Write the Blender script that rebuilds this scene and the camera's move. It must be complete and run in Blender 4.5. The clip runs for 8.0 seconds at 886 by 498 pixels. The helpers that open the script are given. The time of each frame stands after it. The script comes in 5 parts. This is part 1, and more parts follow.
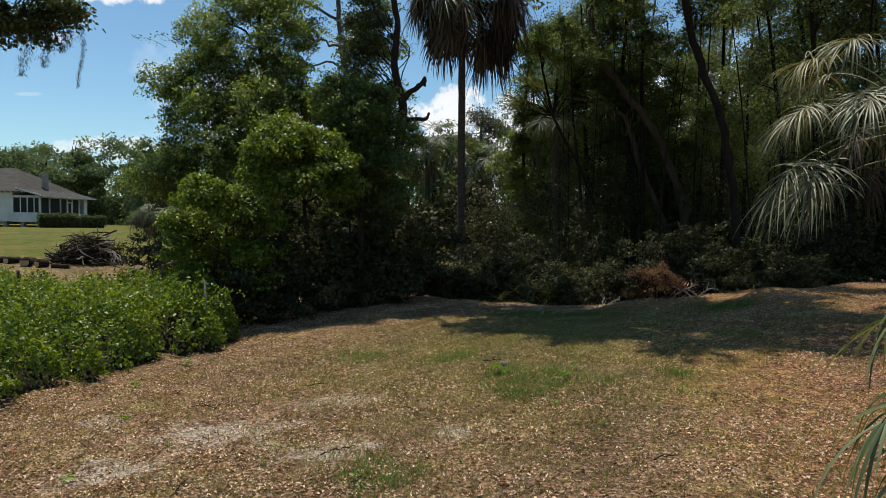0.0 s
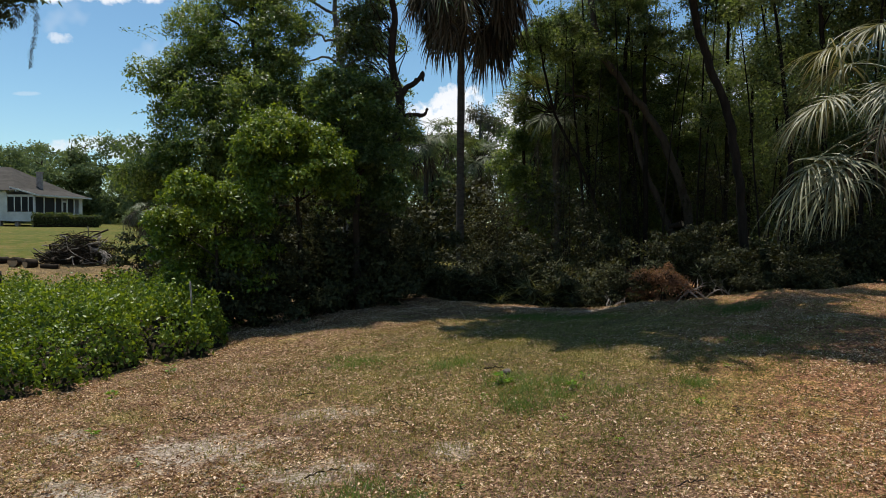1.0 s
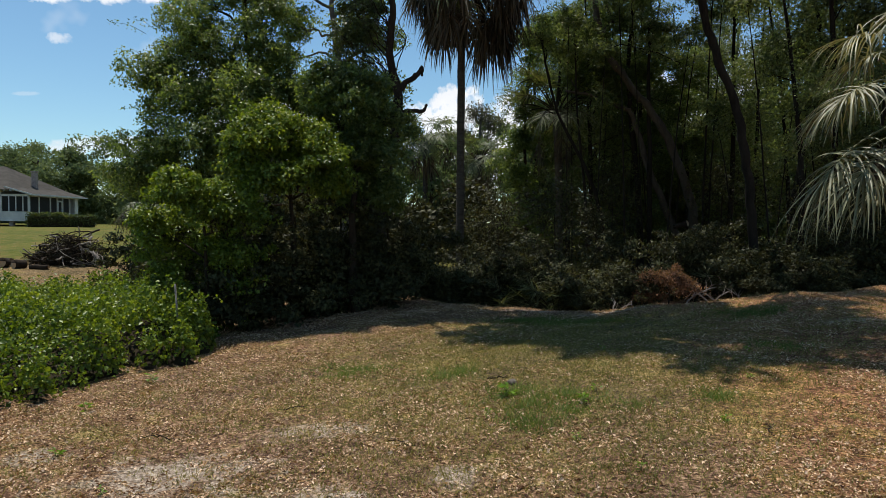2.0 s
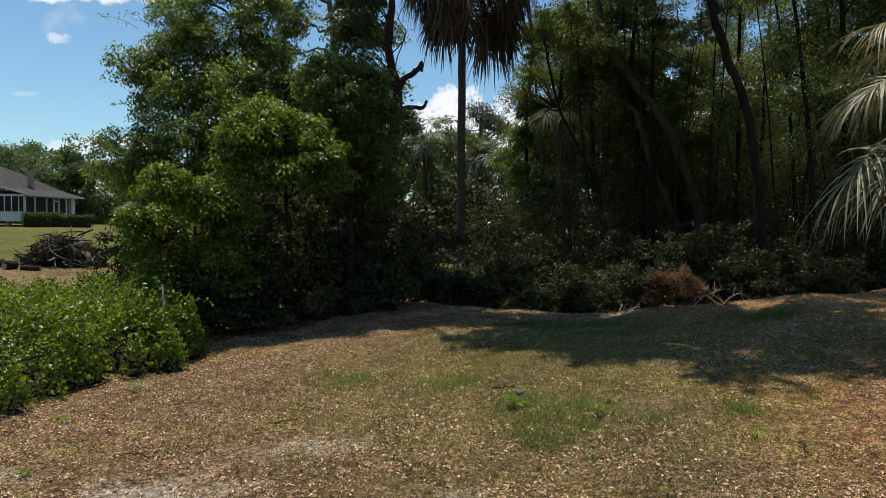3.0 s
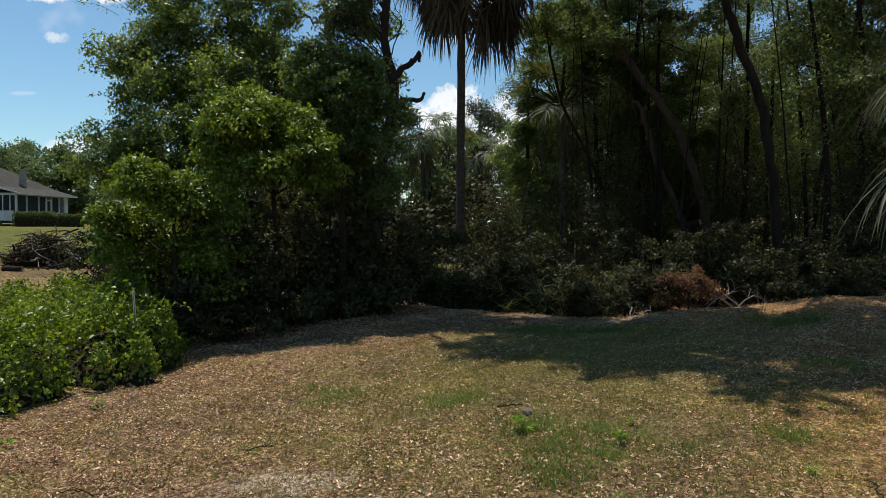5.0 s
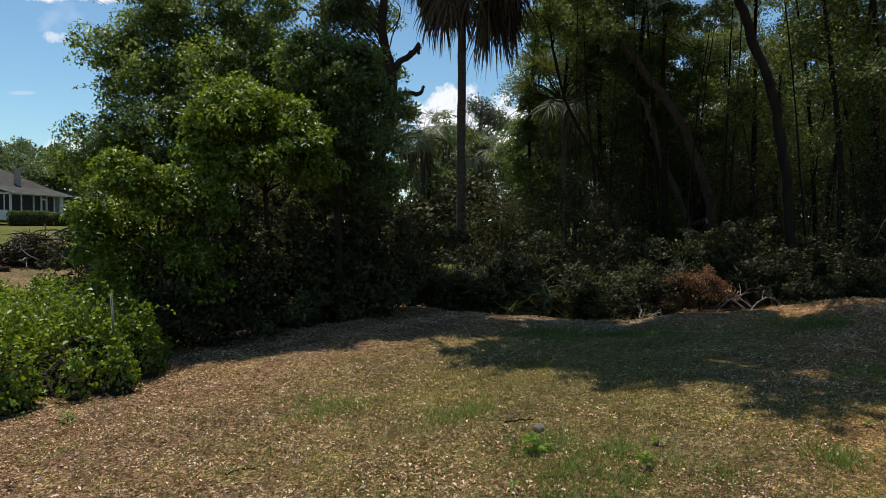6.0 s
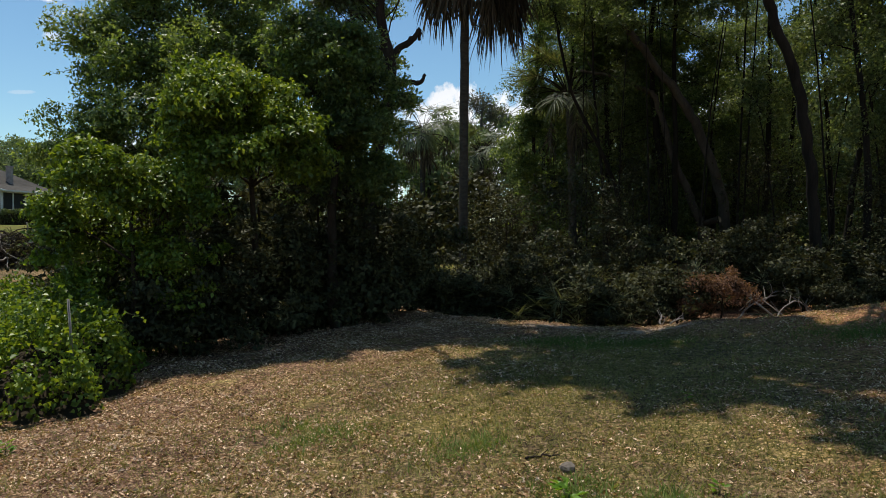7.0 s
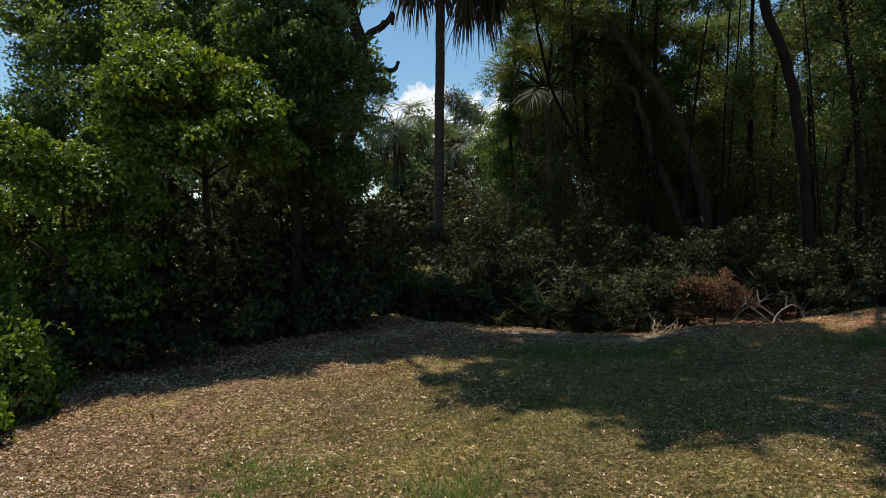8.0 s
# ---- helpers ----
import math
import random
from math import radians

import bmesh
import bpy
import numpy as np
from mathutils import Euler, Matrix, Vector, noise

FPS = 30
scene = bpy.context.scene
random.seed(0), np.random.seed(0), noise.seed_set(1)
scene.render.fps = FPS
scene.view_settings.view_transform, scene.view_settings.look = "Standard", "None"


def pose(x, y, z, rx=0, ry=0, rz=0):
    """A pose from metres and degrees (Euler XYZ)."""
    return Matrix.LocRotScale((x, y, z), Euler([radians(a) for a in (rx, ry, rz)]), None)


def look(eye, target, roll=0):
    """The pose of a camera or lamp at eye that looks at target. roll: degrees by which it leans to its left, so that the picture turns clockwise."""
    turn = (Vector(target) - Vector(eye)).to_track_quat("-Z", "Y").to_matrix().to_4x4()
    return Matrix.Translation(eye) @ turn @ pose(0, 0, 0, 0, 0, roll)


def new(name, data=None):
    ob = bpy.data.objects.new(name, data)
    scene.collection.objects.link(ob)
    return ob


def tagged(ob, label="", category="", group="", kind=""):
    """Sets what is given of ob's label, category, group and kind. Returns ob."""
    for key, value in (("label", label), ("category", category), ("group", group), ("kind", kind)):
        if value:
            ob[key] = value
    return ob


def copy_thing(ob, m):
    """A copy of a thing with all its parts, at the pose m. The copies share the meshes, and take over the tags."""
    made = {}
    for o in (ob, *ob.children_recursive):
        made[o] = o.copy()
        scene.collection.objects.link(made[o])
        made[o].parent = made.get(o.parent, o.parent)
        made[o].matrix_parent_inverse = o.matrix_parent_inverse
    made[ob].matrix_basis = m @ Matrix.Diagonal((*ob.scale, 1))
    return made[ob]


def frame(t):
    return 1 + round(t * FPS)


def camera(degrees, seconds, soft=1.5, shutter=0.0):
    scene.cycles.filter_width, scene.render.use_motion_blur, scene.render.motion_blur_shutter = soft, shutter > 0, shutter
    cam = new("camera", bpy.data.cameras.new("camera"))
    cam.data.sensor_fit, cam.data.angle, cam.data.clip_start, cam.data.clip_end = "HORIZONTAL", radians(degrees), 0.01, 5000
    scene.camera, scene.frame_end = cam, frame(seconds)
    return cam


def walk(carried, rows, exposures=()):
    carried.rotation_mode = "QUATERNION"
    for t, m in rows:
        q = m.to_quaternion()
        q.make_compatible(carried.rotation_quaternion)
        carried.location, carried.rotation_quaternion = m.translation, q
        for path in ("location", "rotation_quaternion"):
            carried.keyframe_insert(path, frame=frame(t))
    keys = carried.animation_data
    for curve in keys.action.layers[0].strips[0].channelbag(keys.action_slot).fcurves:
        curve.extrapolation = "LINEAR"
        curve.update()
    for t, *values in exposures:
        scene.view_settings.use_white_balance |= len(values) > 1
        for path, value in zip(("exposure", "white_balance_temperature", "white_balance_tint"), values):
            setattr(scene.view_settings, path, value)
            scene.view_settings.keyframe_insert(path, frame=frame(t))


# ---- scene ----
cam = camera(65.4, 8.0, 0.6)
METRES, EYE, TILT, LEAN, TURN = 7.0, 2.62, 5.85, 0.0, 0.0
ROWS = [
    (0.0, 0.0, 0.0, 0.0, 0.05, -8.03, -0.37),
    (0.5, 0.0008, 0.0503, -0.0067, 0.01, -8.04, -0.38),
    (1.0, 0.0013, 0.1089, -0.0148, -0.04, -8.05, -0.39),
    (1.5, 0.0014, 0.168, -0.0225, -0.07, -8.04, -0.41),
    (3.0, -0.0056, 0.3186, -0.0408, -0.14, -8.02, -0.41),
    (3.5, -0.004, 0.3584, -0.0465, -0.16, -8.01, -0.4),
    (4.0, -0.0041, 0.3964, -0.0516, -0.18, -8.01, -0.41),
    (4.5, -0.0039, 0.4403, -0.0568, -0.21, -8.04, -0.41),
    (6.0, -0.0078, 0.6014, -0.0811, -0.3, -8.08, -0.4),
    (6.5, -0.0128, 0.6927, -0.0936, -0.32, -8.11, -0.42),
    (7.0, -0.0181, 0.7981, -0.1083, -0.34, -8.12, -0.45),
    (7.5, -0.0257, 0.8982, -0.1223, -0.36, -8.13, -0.48),
    (7.6, -0.0260, 0.9165, -0.1247, -0.46, -8.13, -0.5),
    (7.7, -0.0262, 0.935, -0.1270, -0.87, -8.12, -0.58),
    (7.8, -0.0263, 0.9535, -0.1294, -1.33, -8.12, -0.66),
    (7.9, -0.0264, 0.972, -0.1318, -1.90, -8.12, -0.75),
    (8.0, -0.0265, 0.99, -0.1341, -2.61, -8.11, -0.84),
]
walk(cam, [(t, pose(0, 0, EYE, TILT, LEAN, TURN) @ pose(METRES * x, METRES * y, METRES * z, 90 + pitch, roll, yaw)) for t, x, y, z, yaw, pitch, roll in ROWS])

# ---- light and sky ----
SUN_EL, SUN_AZ = radians(72), radians(-32)      # azimuth from ahead, negative to the left
toward_sun = Vector((math.sin(SUN_AZ) * math.cos(SUN_EL), math.cos(SUN_AZ) * math.cos(SUN_EL), math.sin(SUN_EL)))
sun = new("sun", bpy.data.lights.new("sun", "SUN"))
sun.data.energy, sun.data.angle, sun.data.color = 5.0, radians(0.55), (1.0, 0.94, 0.84)
sun.matrix_world = look(toward_sun * 60, (0, 0, 0))

world = bpy.data.worlds.new("sky")
scene.world = world
world.use_nodes = True


class Nodes:
    """Short hand for building a node tree."""

    def __init__(self, tree):
        self.tree = tree

    def link(self, a, b):
        self.tree.links.new(a, b)

    def math(self, op, a, b=None, clamp=False):
        node = self.tree.nodes.new("ShaderNodeMath")
        node.operation, node.use_clamp = op, clamp
        for slot, value in zip(node.inputs, (a, b)):
            if value is None:
                continue
            if isinstance(value, (int, float)):
                slot.default_value = value
            else:
                self.link(value, slot)
        return node.outputs[0]

    def mix(self, factor, a, b, blend="MIX"):
        node = self.tree.nodes.new("ShaderNodeMix")
        node.data_type, node.blend_type = "RGBA", blend
        for slot, value in ((node.inputs[0], factor), (node.inputs[6], a), (node.inputs[7], b)):
            if isinstance(value, (int, float)):
                slot.default_value = value
            elif isinstance(value, tuple):
                slot.default_value = (*value, 1)
            else:
                self.link(value, slot)
        return node.outputs[2]

    def noise(self, vector, scale, detail=4.0, rough=0.55):
        node = self.tree.nodes.new("ShaderNodeTexNoise")
        node.inputs["Scale"].default_value, node.inputs["Detail"].default_value = scale, detail
        node.inputs["Roughness"].default_value = rough
        if vector is not None:
            self.link(vector, node.inputs["Vector"])
        return node.outputs["Fac"]

    def ramp(self, value, stops):
        node = self.tree.nodes.new("ShaderNodeValToRGB")
        while len(node.color_ramp.elements) < len(stops):
            node.color_ramp.elements.new(0.5)
        for element, (at, colour) in zip(node.color_ramp.elements, stops):
            element.position = at
            element.color = (*colour, 1) if isinstance(colour, tuple) else (colour, colour, colour, 1)
        self.link(value, node.inputs[0])
        return node.outputs[0]


def sky_nodes():
    n = Nodes(world.node_tree)
    world.node_tree.nodes.clear()
    sky = world.node_tree.nodes.new("ShaderNodeTexSky")
    sky.sky_type, sky.sun_disc = "NISHITA", False
    sky.sun_elevation, sky.sun_rotation = SUN_EL, SUN_AZ
    sky.altitude, sky.air_density, sky.dust_density, sky.ozone_density = 20, 1.0, 0.1, 2.2
    place = world.node_tree.nodes.new("ShaderNodeTexCoord").outputs["Generated"]
    parts = world.node_tree.nodes.new("ShaderNodeSeparateXYZ")
    n.link(place, parts.inputs[0])
    x, y, z = parts.outputs
    ahead = n.math("MAXIMUM", n.math("ABSOLUTE", y), 0.05)
    across, up = n.math("DIVIDE", x, ahead), n.math("DIVIDE", z, ahead)
    ragged = n.math("SUBTRACT", n.noise(place, 26.0, 7.0, 0.62), 0.5)
    broad = n.noise(place, 3.1, 5.0, 0.6)
    cover = n.math("MULTIPLY", n.math("SUBTRACT", broad, 0.60), 5.0, True)
    # single clouds: where they stand (across, up), their half widths
    for cx, cz, wx, wz, thick in ((0.05, 0.105, 0.14, 0.082, 1.0), (-0.50, 0.325, 0.12, 0.018, 0.9), (-0.548, 0.259, 0.02, 0.011, 0.6),
                           (-0.47, 0.105, 0.10, 0.016, 0.7), (-0.60, 0.181, 0.03, 0.004, 0.25), (0.35, 0.16, 0.16, 0.07, 0.8), (-0.25, 0.13, 0.1, 0.05, 0.8)):
        dx = n.math("DIVIDE", n.math("SUBTRACT", across, cx), wx)
        dz = n.math("DIVIDE", n.math("SUBTRACT", up, cz), wz)
        far = n.math("ADD", n.math("MULTIPLY", dx, dx), n.math("MULTIPLY", dz, dz))
        puff = n.math("MULTIPLY", n.math("SUBTRACT", n.math("ADD", 1.0, n.math("MULTIPLY", ragged, 4.2)), far), 1.8, True)
        cover = n.math("MAXIMUM", cover, n.math("MULTIPLY", puff, thick))
    shade = n.noise(place, 14.0, 4.0)
    white = n.mix(shade, (6.6, 7.0, 7.6), (10.5, 10.6, 10.8))
    clear = n.mix(1.0, sky.outputs[0], (0.88, 1.07, 1.08), "MULTIPLY")
    colour = n.mix(cover, clear, white)
    back = world.node_tree.nodes.new("ShaderNodeBackground")
    back.inputs["Strength"].default_value = 0.108
    n.link(colour, back.inputs["Color"])
    out = world.node_tree.nodes.new("ShaderNodeOutputWorld")
    n.link(back.outputs[0], out.inputs["Surface"])


sky_nodes()


# ---- materials ----
def material(name, roughness=0.8, metallic=0.0):
    m = bpy.data.materials.new(name)
    m.use_nodes = True
    n = Nodes(m.node_tree)
    shader = m.node_tree.nodes["Principled BSDF"]
    shader.inputs["Roughness"].default_value, shader.inputs["Metallic"].default_value = roughness, metallic
    return m, n, shader


def where(n, kind="Object"):
    return n.tree.nodes.new("ShaderNodeTexCoord").outputs[kind]


def bump(n, shader, height, strength, distance=0.02):
    node = n.tree.nodes.new("ShaderNodeBump")
    node.inputs["Strength"].default_value, node.inputs["Distance"].default_value = strength, distance
    n.link(height, node.inputs["Height"])
    n.link(node.outputs[0], shader.inputs["Normal"])


def leaf_material(name, dark, mid, light, glow=0.35, roughness=0.42, patch=0.5, spread=0.65, through_tint=(1.45, 1.25, 0.5), gloss=0.4):
    """Leaves, each with its own tint, that let some light through."""
    m, n, shader = material(name, roughness)
    shader.inputs["Specular IOR Level"].default_value = gloss
    single = n.tree.nodes.new("ShaderNodeNewGeometry").outputs["Random Per Island"]
    broad = n.noise(n.tree.nodes.new("ShaderNodeNewGeometry").outputs["Position"], patch, 2.0)
    tone = n.math("ADD", n.math("MULTIPLY", single, spread), n.math("MULTIPLY", n.math("SUBTRACT", broad, spread / 2), 0.9), True)
    colour = n.ramp(tone, ((0.0, dark), (0.5, mid), (0.9, light)))
    n.link(colour, shader.inputs["Base Color"])
    thin = n.tree.nodes.new("ShaderNodeBsdfTranslucent")
    n.link(n.mix(1.0, colour, through_tint, "MULTIPLY"), thin.inputs["Color"])
    both = n.tree.nodes.new("ShaderNodeMixShader")
    both.inputs[0].default_value = glow
    n.link(shader.outputs[0], both.inputs[1])
    n.link(thin.outputs[0], both.inputs[2])
    n.link(both.outputs[0], n.tree.nodes["Material Output"].inputs["Surface"])
    return m


def grained(name, a, b, scale=6.0, stretch=(1, 1, 1), roughness=0.85, relief=0.5, fine=40.0, depth=0.02):
    """Two tones in grain and stains, with relief."""
    m, n, shader = material(name, roughness)
    shader.inputs["Specular IOR Level"].default_value = 0.12 if roughness > 0.8 else 0.4
    place = n.tree.nodes.new("ShaderNodeMapping")
    place.inputs["Scale"].default_value = stretch
    n.link(where(n), place.inputs["Vector"])
    v = place.outputs[0]
    big, small = n.noise(v, scale, 5.0), n.noise(v, fine, 3.0)
    tone = n.math("ADD", n.math("MULTIPLY", big, 0.65), n.math("MULTIPLY", small, 0.35))
    n.link(n.ramp(tone, ((0.32, a), (0.68, b))), shader.inputs["Base Color"])
    bump(n, shader, tone, relief, depth)
    return m


VINE = leaf_material("vine_leaf", (0.034, 0.065, 0.01), (0.115, 0.185, 0.02), (0.25, 0.33, 0.04), 0.42, 0.42)
BUSH = leaf_material("bush_leaf", (0.04, 0.07, 0.024), (0.10, 0.15, 0.05), (0.22, 0.28, 0.11), 0.55, 0.36, through_tint=(1.75, 1.6, 0.55))
OAK = leaf_material("oak_leaf", (0.03, 0.05, 0.018), (0.06, 0.09, 0.03), (0.11, 0.145, 0.05), 0.4, 0.4)
WOOD_LEAF = leaf_material("woodland_leaf", (0.034, 0.05, 0.022), (0.10, 0.135, 0.052), (0.235, 0.28, 0.115), 0.5, 0.4, through_tint=(1.3, 1.25, 0.6), gloss=0.2)
# deep shade under the trees is put into this leaf colour
SHADE_LEAF = leaf_material("shade_darkened_leaf", (0.018, 0.02, 0.009), (0.042, 0.046, 0.02), (0.11, 0.115, 0.05), 0.28, 0.55, through_tint=(1.25, 1.1, 0.6), gloss=0.15)
# leaf tones lifted to paint in the haze of distance
FAR_LEAF = leaf_material("hazy_far_leaf", (0.07, 0.10, 0.052), (0.13, 0.175, 0.085), (0.21, 0.255, 0.13), 0.45, 0.75, 0.15, through_tint=(1.25, 1.2, 0.7), gloss=0.1)
RUST = leaf_material("dead_leaf", (0.085, 0.05, 0.035), (0.165, 0.095, 0.066), (0.28, 0.18, 0.13), 0.35, 0.85, gloss=0.1)
FROND = leaf_material("palm_blade", (0.065, 0.072, 0.04), (0.15, 0.158, 0.088), (0.31, 0.305, 0.178), 0.2, 0.45)
DRY_FROND = leaf_material("dry_palm_blade", (0.032, 0.029, 0.024), (0.072, 0.062, 0.048), (0.15, 0.13, 0.10), 0.2, 0.7, gloss=0.15)
# darker copy of the green blade, with the wood's shade in its tones
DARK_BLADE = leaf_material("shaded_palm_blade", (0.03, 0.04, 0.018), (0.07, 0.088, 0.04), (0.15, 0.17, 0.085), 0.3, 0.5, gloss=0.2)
NEAR_BLADE = leaf_material("green_palm_blade", (0.045, 0.07, 0.028), (0.09, 0.125, 0.05), (0.19, 0.22, 0.11), 0.3, 0.4)
MOSS = leaf_material("hanging_moss", (0.05, 0.055, 0.045), (0.10, 0.11, 0.09), (0.16, 0.17, 0.14), 0.3, 0.9, gloss=0.1)
LITTER = leaf_material("fallen_leaf", (0.14, 0.076, 0.045), (0.42, 0.27, 0.165), (0.80, 0.62, 0.45), 0.12, 0.85, 1.0, 1.0, gloss=0.08)
GRASS = leaf_material("grass_blade", (0.07, 0.085, 0.024), (0.195, 0.195, 0.065), (0.40, 0.35, 0.16), 0.35, 0.75, 0.8, gloss=0.12)
GREEN_GRASS = leaf_material("green_grass_blade", (0.045, 0.09, 0.02), (0.105, 0.175, 0.042), (0.20, 0.27, 0.08), 0.4, 0.6, gloss=0.2)
GREEN_WEED = leaf_material("weed_leaf", (0.06, 0.13, 0.012), (0.12, 0.24, 0.02), (0.2, 0.34, 0.03), 0.45, 0.4)
BARK = grained("bark", (0.017, 0.012, 0.008), (0.048, 0.036, 0.026), 5.0, (1, 1, 0.25), 0.9, 0.8, 30.0)
# bark darkened to carry the deep shade of the wood
WOOD_BARK = grained("shade_darkened_bark", (0.010, 0.008, 0.006), (0.030, 0.024, 0.018), 5.0, (1, 1, 0.25), 0.95, 0.8, 30.0)
# paler brown copy: light on the bowed trunks is put into the colour
BOW_BARK = grained("lit_brown_bark", (0.045, 0.036, 0.027), (0.11, 0.09, 0.07), 5.0, (1, 1, 0.25), 0.95, 0.8, 30.0)
PALM_BARK = grained("palm_bark", (0.04, 0.034, 0.027), (0.10, 0.087, 0.07), 4.0, (1, 1, 3.0), 0.9, 0.8, 25.0)
# stems and twigs, darkened so the inside of the vine bed reads as shade
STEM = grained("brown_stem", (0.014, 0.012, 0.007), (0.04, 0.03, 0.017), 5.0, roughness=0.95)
PETIOLE = grained("petiole", (0.07, 0.09, 0.035), (0.14, 0.15, 0.06), 8.0, roughness=0.5, relief=0.1)
DEADWOOD = grained("grey_deadwood", (0.12, 0.10, 0.085), (0.36, 0.32, 0.28), 5.0, (1, 1, 0.3), 0.85, 0.5)
GREY_BARK = grained("grey_bark", (0.06, 0.055, 0.048), (0.17, 0.16, 0.145), 5.0, (1, 1, 0.3), 0.9, 0.6)
CUT = grained("sawn_wood", (0.28, 0.18, 0.10), (0.48, 0.34, 0.20), 12.0, roughness=0.8, relief=0.2)
WHITE = grained("white_paint", (0.46, 0.46, 0.45), (0.70, 0.70, 0.68), 1.2, roughness=0.6, relief=0.08)
ROOF = grained("grey_shingle", (0.042, 0.038, 0.033), (0.085, 0.078, 0.068), 1.0, (1, 1, 3), 0.9, 0.4, 18.0)
BRICK = grained("chimney_brick", (0.22, 0.17, 0.15), (0.42, 0.36, 0.32), 4.0, roughness=0.9)
SCREEN = grained("dark_screen", (0.006, 0.006, 0.007), (0.016, 0.017, 0.018), 2.0, roughness=0.8, relief=0.0)
STAKE = grained("weathered_stake", (0.10, 0.095, 0.085), (0.22, 0.21, 0.19), 6.0, (1, 1, 0.3), 0.8, 0.3)
STONE = grained("grey_stone", (0.09, 0.075, 0.06), (0.20, 0.17, 0.14), 14.0, roughness=0.9, relief=0.4)
POST = grained("dark_post", (0.03, 0.026, 0.022), (0.08, 0.07, 0.06), 6.0, (1, 1, 0.3), 0.9, 0.4)


def ground_material():
    m, n, shader = material("ground", 0.95)
    shader.inputs["Specular IOR Level"].default_value = 0.15
    v = n.tree.nodes.new("ShaderNodeNewGeometry").outputs["Position"]
    parts = n.tree.nodes.new("ShaderNodeSeparateXYZ")
    n.link(v, parts.inputs[0])
    x, y, _ = parts.outputs
    flecks = n.tree.nodes.new("ShaderNodeTexVoronoi")
    flecks.inputs["Scale"].default_value = 40.0
    n.link(v, flecks.inputs["Vector"])
    split = n.tree.nodes.new("ShaderNodeSeparateColor")
    n.link(flecks.outputs["Color"], split.inputs[0])
    mid, broad = n.noise(v, 2.2, 5.0), n.noise(v, 0.35, 3.0)
    fine = n.math("ADD", n.math("ADD", n.math("MULTIPLY", n.noise(v, 26.0, 6.0, 0.8), 0.58), n.math("MULTIPLY", n.noise(v, 9.0, 4.0, 0.7), 0.28)), n.math("MULTIPLY", split.outputs[0], 0.14))
    fine = n.math("ADD", n.math("MULTIPLY", n.math("SUBTRACT", fine, 0.5), 2.1), 0.47)
    soil = n.ramp(fine, ((0.28, (0.05, 0.027, 0.016)), (0.47, (0.175, 0.098, 0.058)), (0.62, (0.39, 0.245, 0.155)), (0.8, (0.66, 0.48, 0.33))))
    turf = n.ramp(fine, ((0.28, (0.032, 0.034, 0.011)), (0.47, (0.136, 0.110, 0.038)), (0.62, (0.30, 0.225, 0.098)), (0.8, (0.58, 0.44, 0.26))))
    green = n.math("MULTIPLY", n.math("SUBTRACT", n.math("ADD", n.math("MULTIPLY", mid, 0.6), n.math("MULTIPLY", broad, 0.6)), 0.60), 6.0, True)
    cx, cy = n.math("DIVIDE", n.math("SUBTRACT", x, 1.4), 4.6), n.math("DIVIDE", n.math("SUBTRACT", y, 13.5), 6.0)
    middle = n.math("SUBTRACT", 1.0, n.math("ADD", n.math("MULTIPLY", cx, cx), n.math("MULTIPLY", cy, cy)), True)
    green = n.math("ADD", green, n.math("MULTIPLY", middle, 0.8), True)
    ex, ey = n.math("DIVIDE", n.math("SUBTRACT", x, 3.2), 3.8), n.math("DIVIDE", n.math("SUBTRACT", y, 17.4), 3.4)
    dip = n.math("SUBTRACT", 1.0, n.math("ADD", n.math("MULTIPLY", ex, ex), n.math("MULTIPLY", ey, ey)), True)
    green = n.math("ADD", green, n.math("MULTIPLY", dip, 1.1), True)
    clumps = n.noise(v, 8.0, 4.0, 0.65)
    green = n.math("ADD", green, n.math("MULTIPLY", n.math("SUBTRACT", clumps, 0.5), 2.2), True)
    colour = n.mix(green, soil, turf)
    colour = n.mix(1.0, colour, n.ramp(n.math("ADD", n.math("MULTIPLY", clumps, 0.5), n.math("MULTIPLY", mid, 0.5)), ((0.36, 0.5), (0.62, 1.4))), "MULTIPLY")
    colour = n.mix(1.0, colour, n.ramp(broad, ((0.38, (0.80, 0.80, 0.84)), (0.6, (1.16, 1.12, 1.05)))), "MULTIPLY")
    red = n.math("MULTIPLY", n.math("ADD", n.math("SUBTRACT", n.math("SUBTRACT", x, n.math("MULTIPLY", y, 0.22)), 0.6), n.math("MULTIPLY", n.math("SUBTRACT", broad, 0.5), 5.0)), 0.45, True)
    colour = n.mix(red, n.mix(1.0, colour, (1.05, 1.04, 1.03), "MULTIPLY"), n.mix(1.0, colour, (1.24, 1.03, 0.93), "MULTIPLY"))
    sand = None
    # bare sandy patches: middle, half sizes
    for cx, cy, wx, wy in SANDY:
        dx = n.math("DIVIDE", n.math("SUBTRACT", x, cx), wx)
        dy = n.math("DIVIDE", n.math("SUBTRACT", y, cy), wy)
        far = n.math("ADD", n.math("MULTIPLY", dx, dx), n.math("MULTIPLY", dy, dy))
        one = n.math("SUBTRACT", 1.0, far, True)
        sand = one if sand is None else n.math("MAXIMUM", sand, one)
    sand = n.math("MULTIPLY", n.math("SUBTRACT", n.math("ADD", n.math("MULTIPLY", sand, 0.5), n.math("MULTIPLY", n.math("ADD", mid, n.noise(v, 6.0, 6.0, 0.75)), 0.8)), 1.1), 4.5, True)
    colour = n.mix(sand, colour, n.ramp(fine, ((0.3, (0.19, 0.145, 0.105)), (0.5, (0.43, 0.35, 0.275)), (0.7, (0.64, 0.54, 0.43)))))
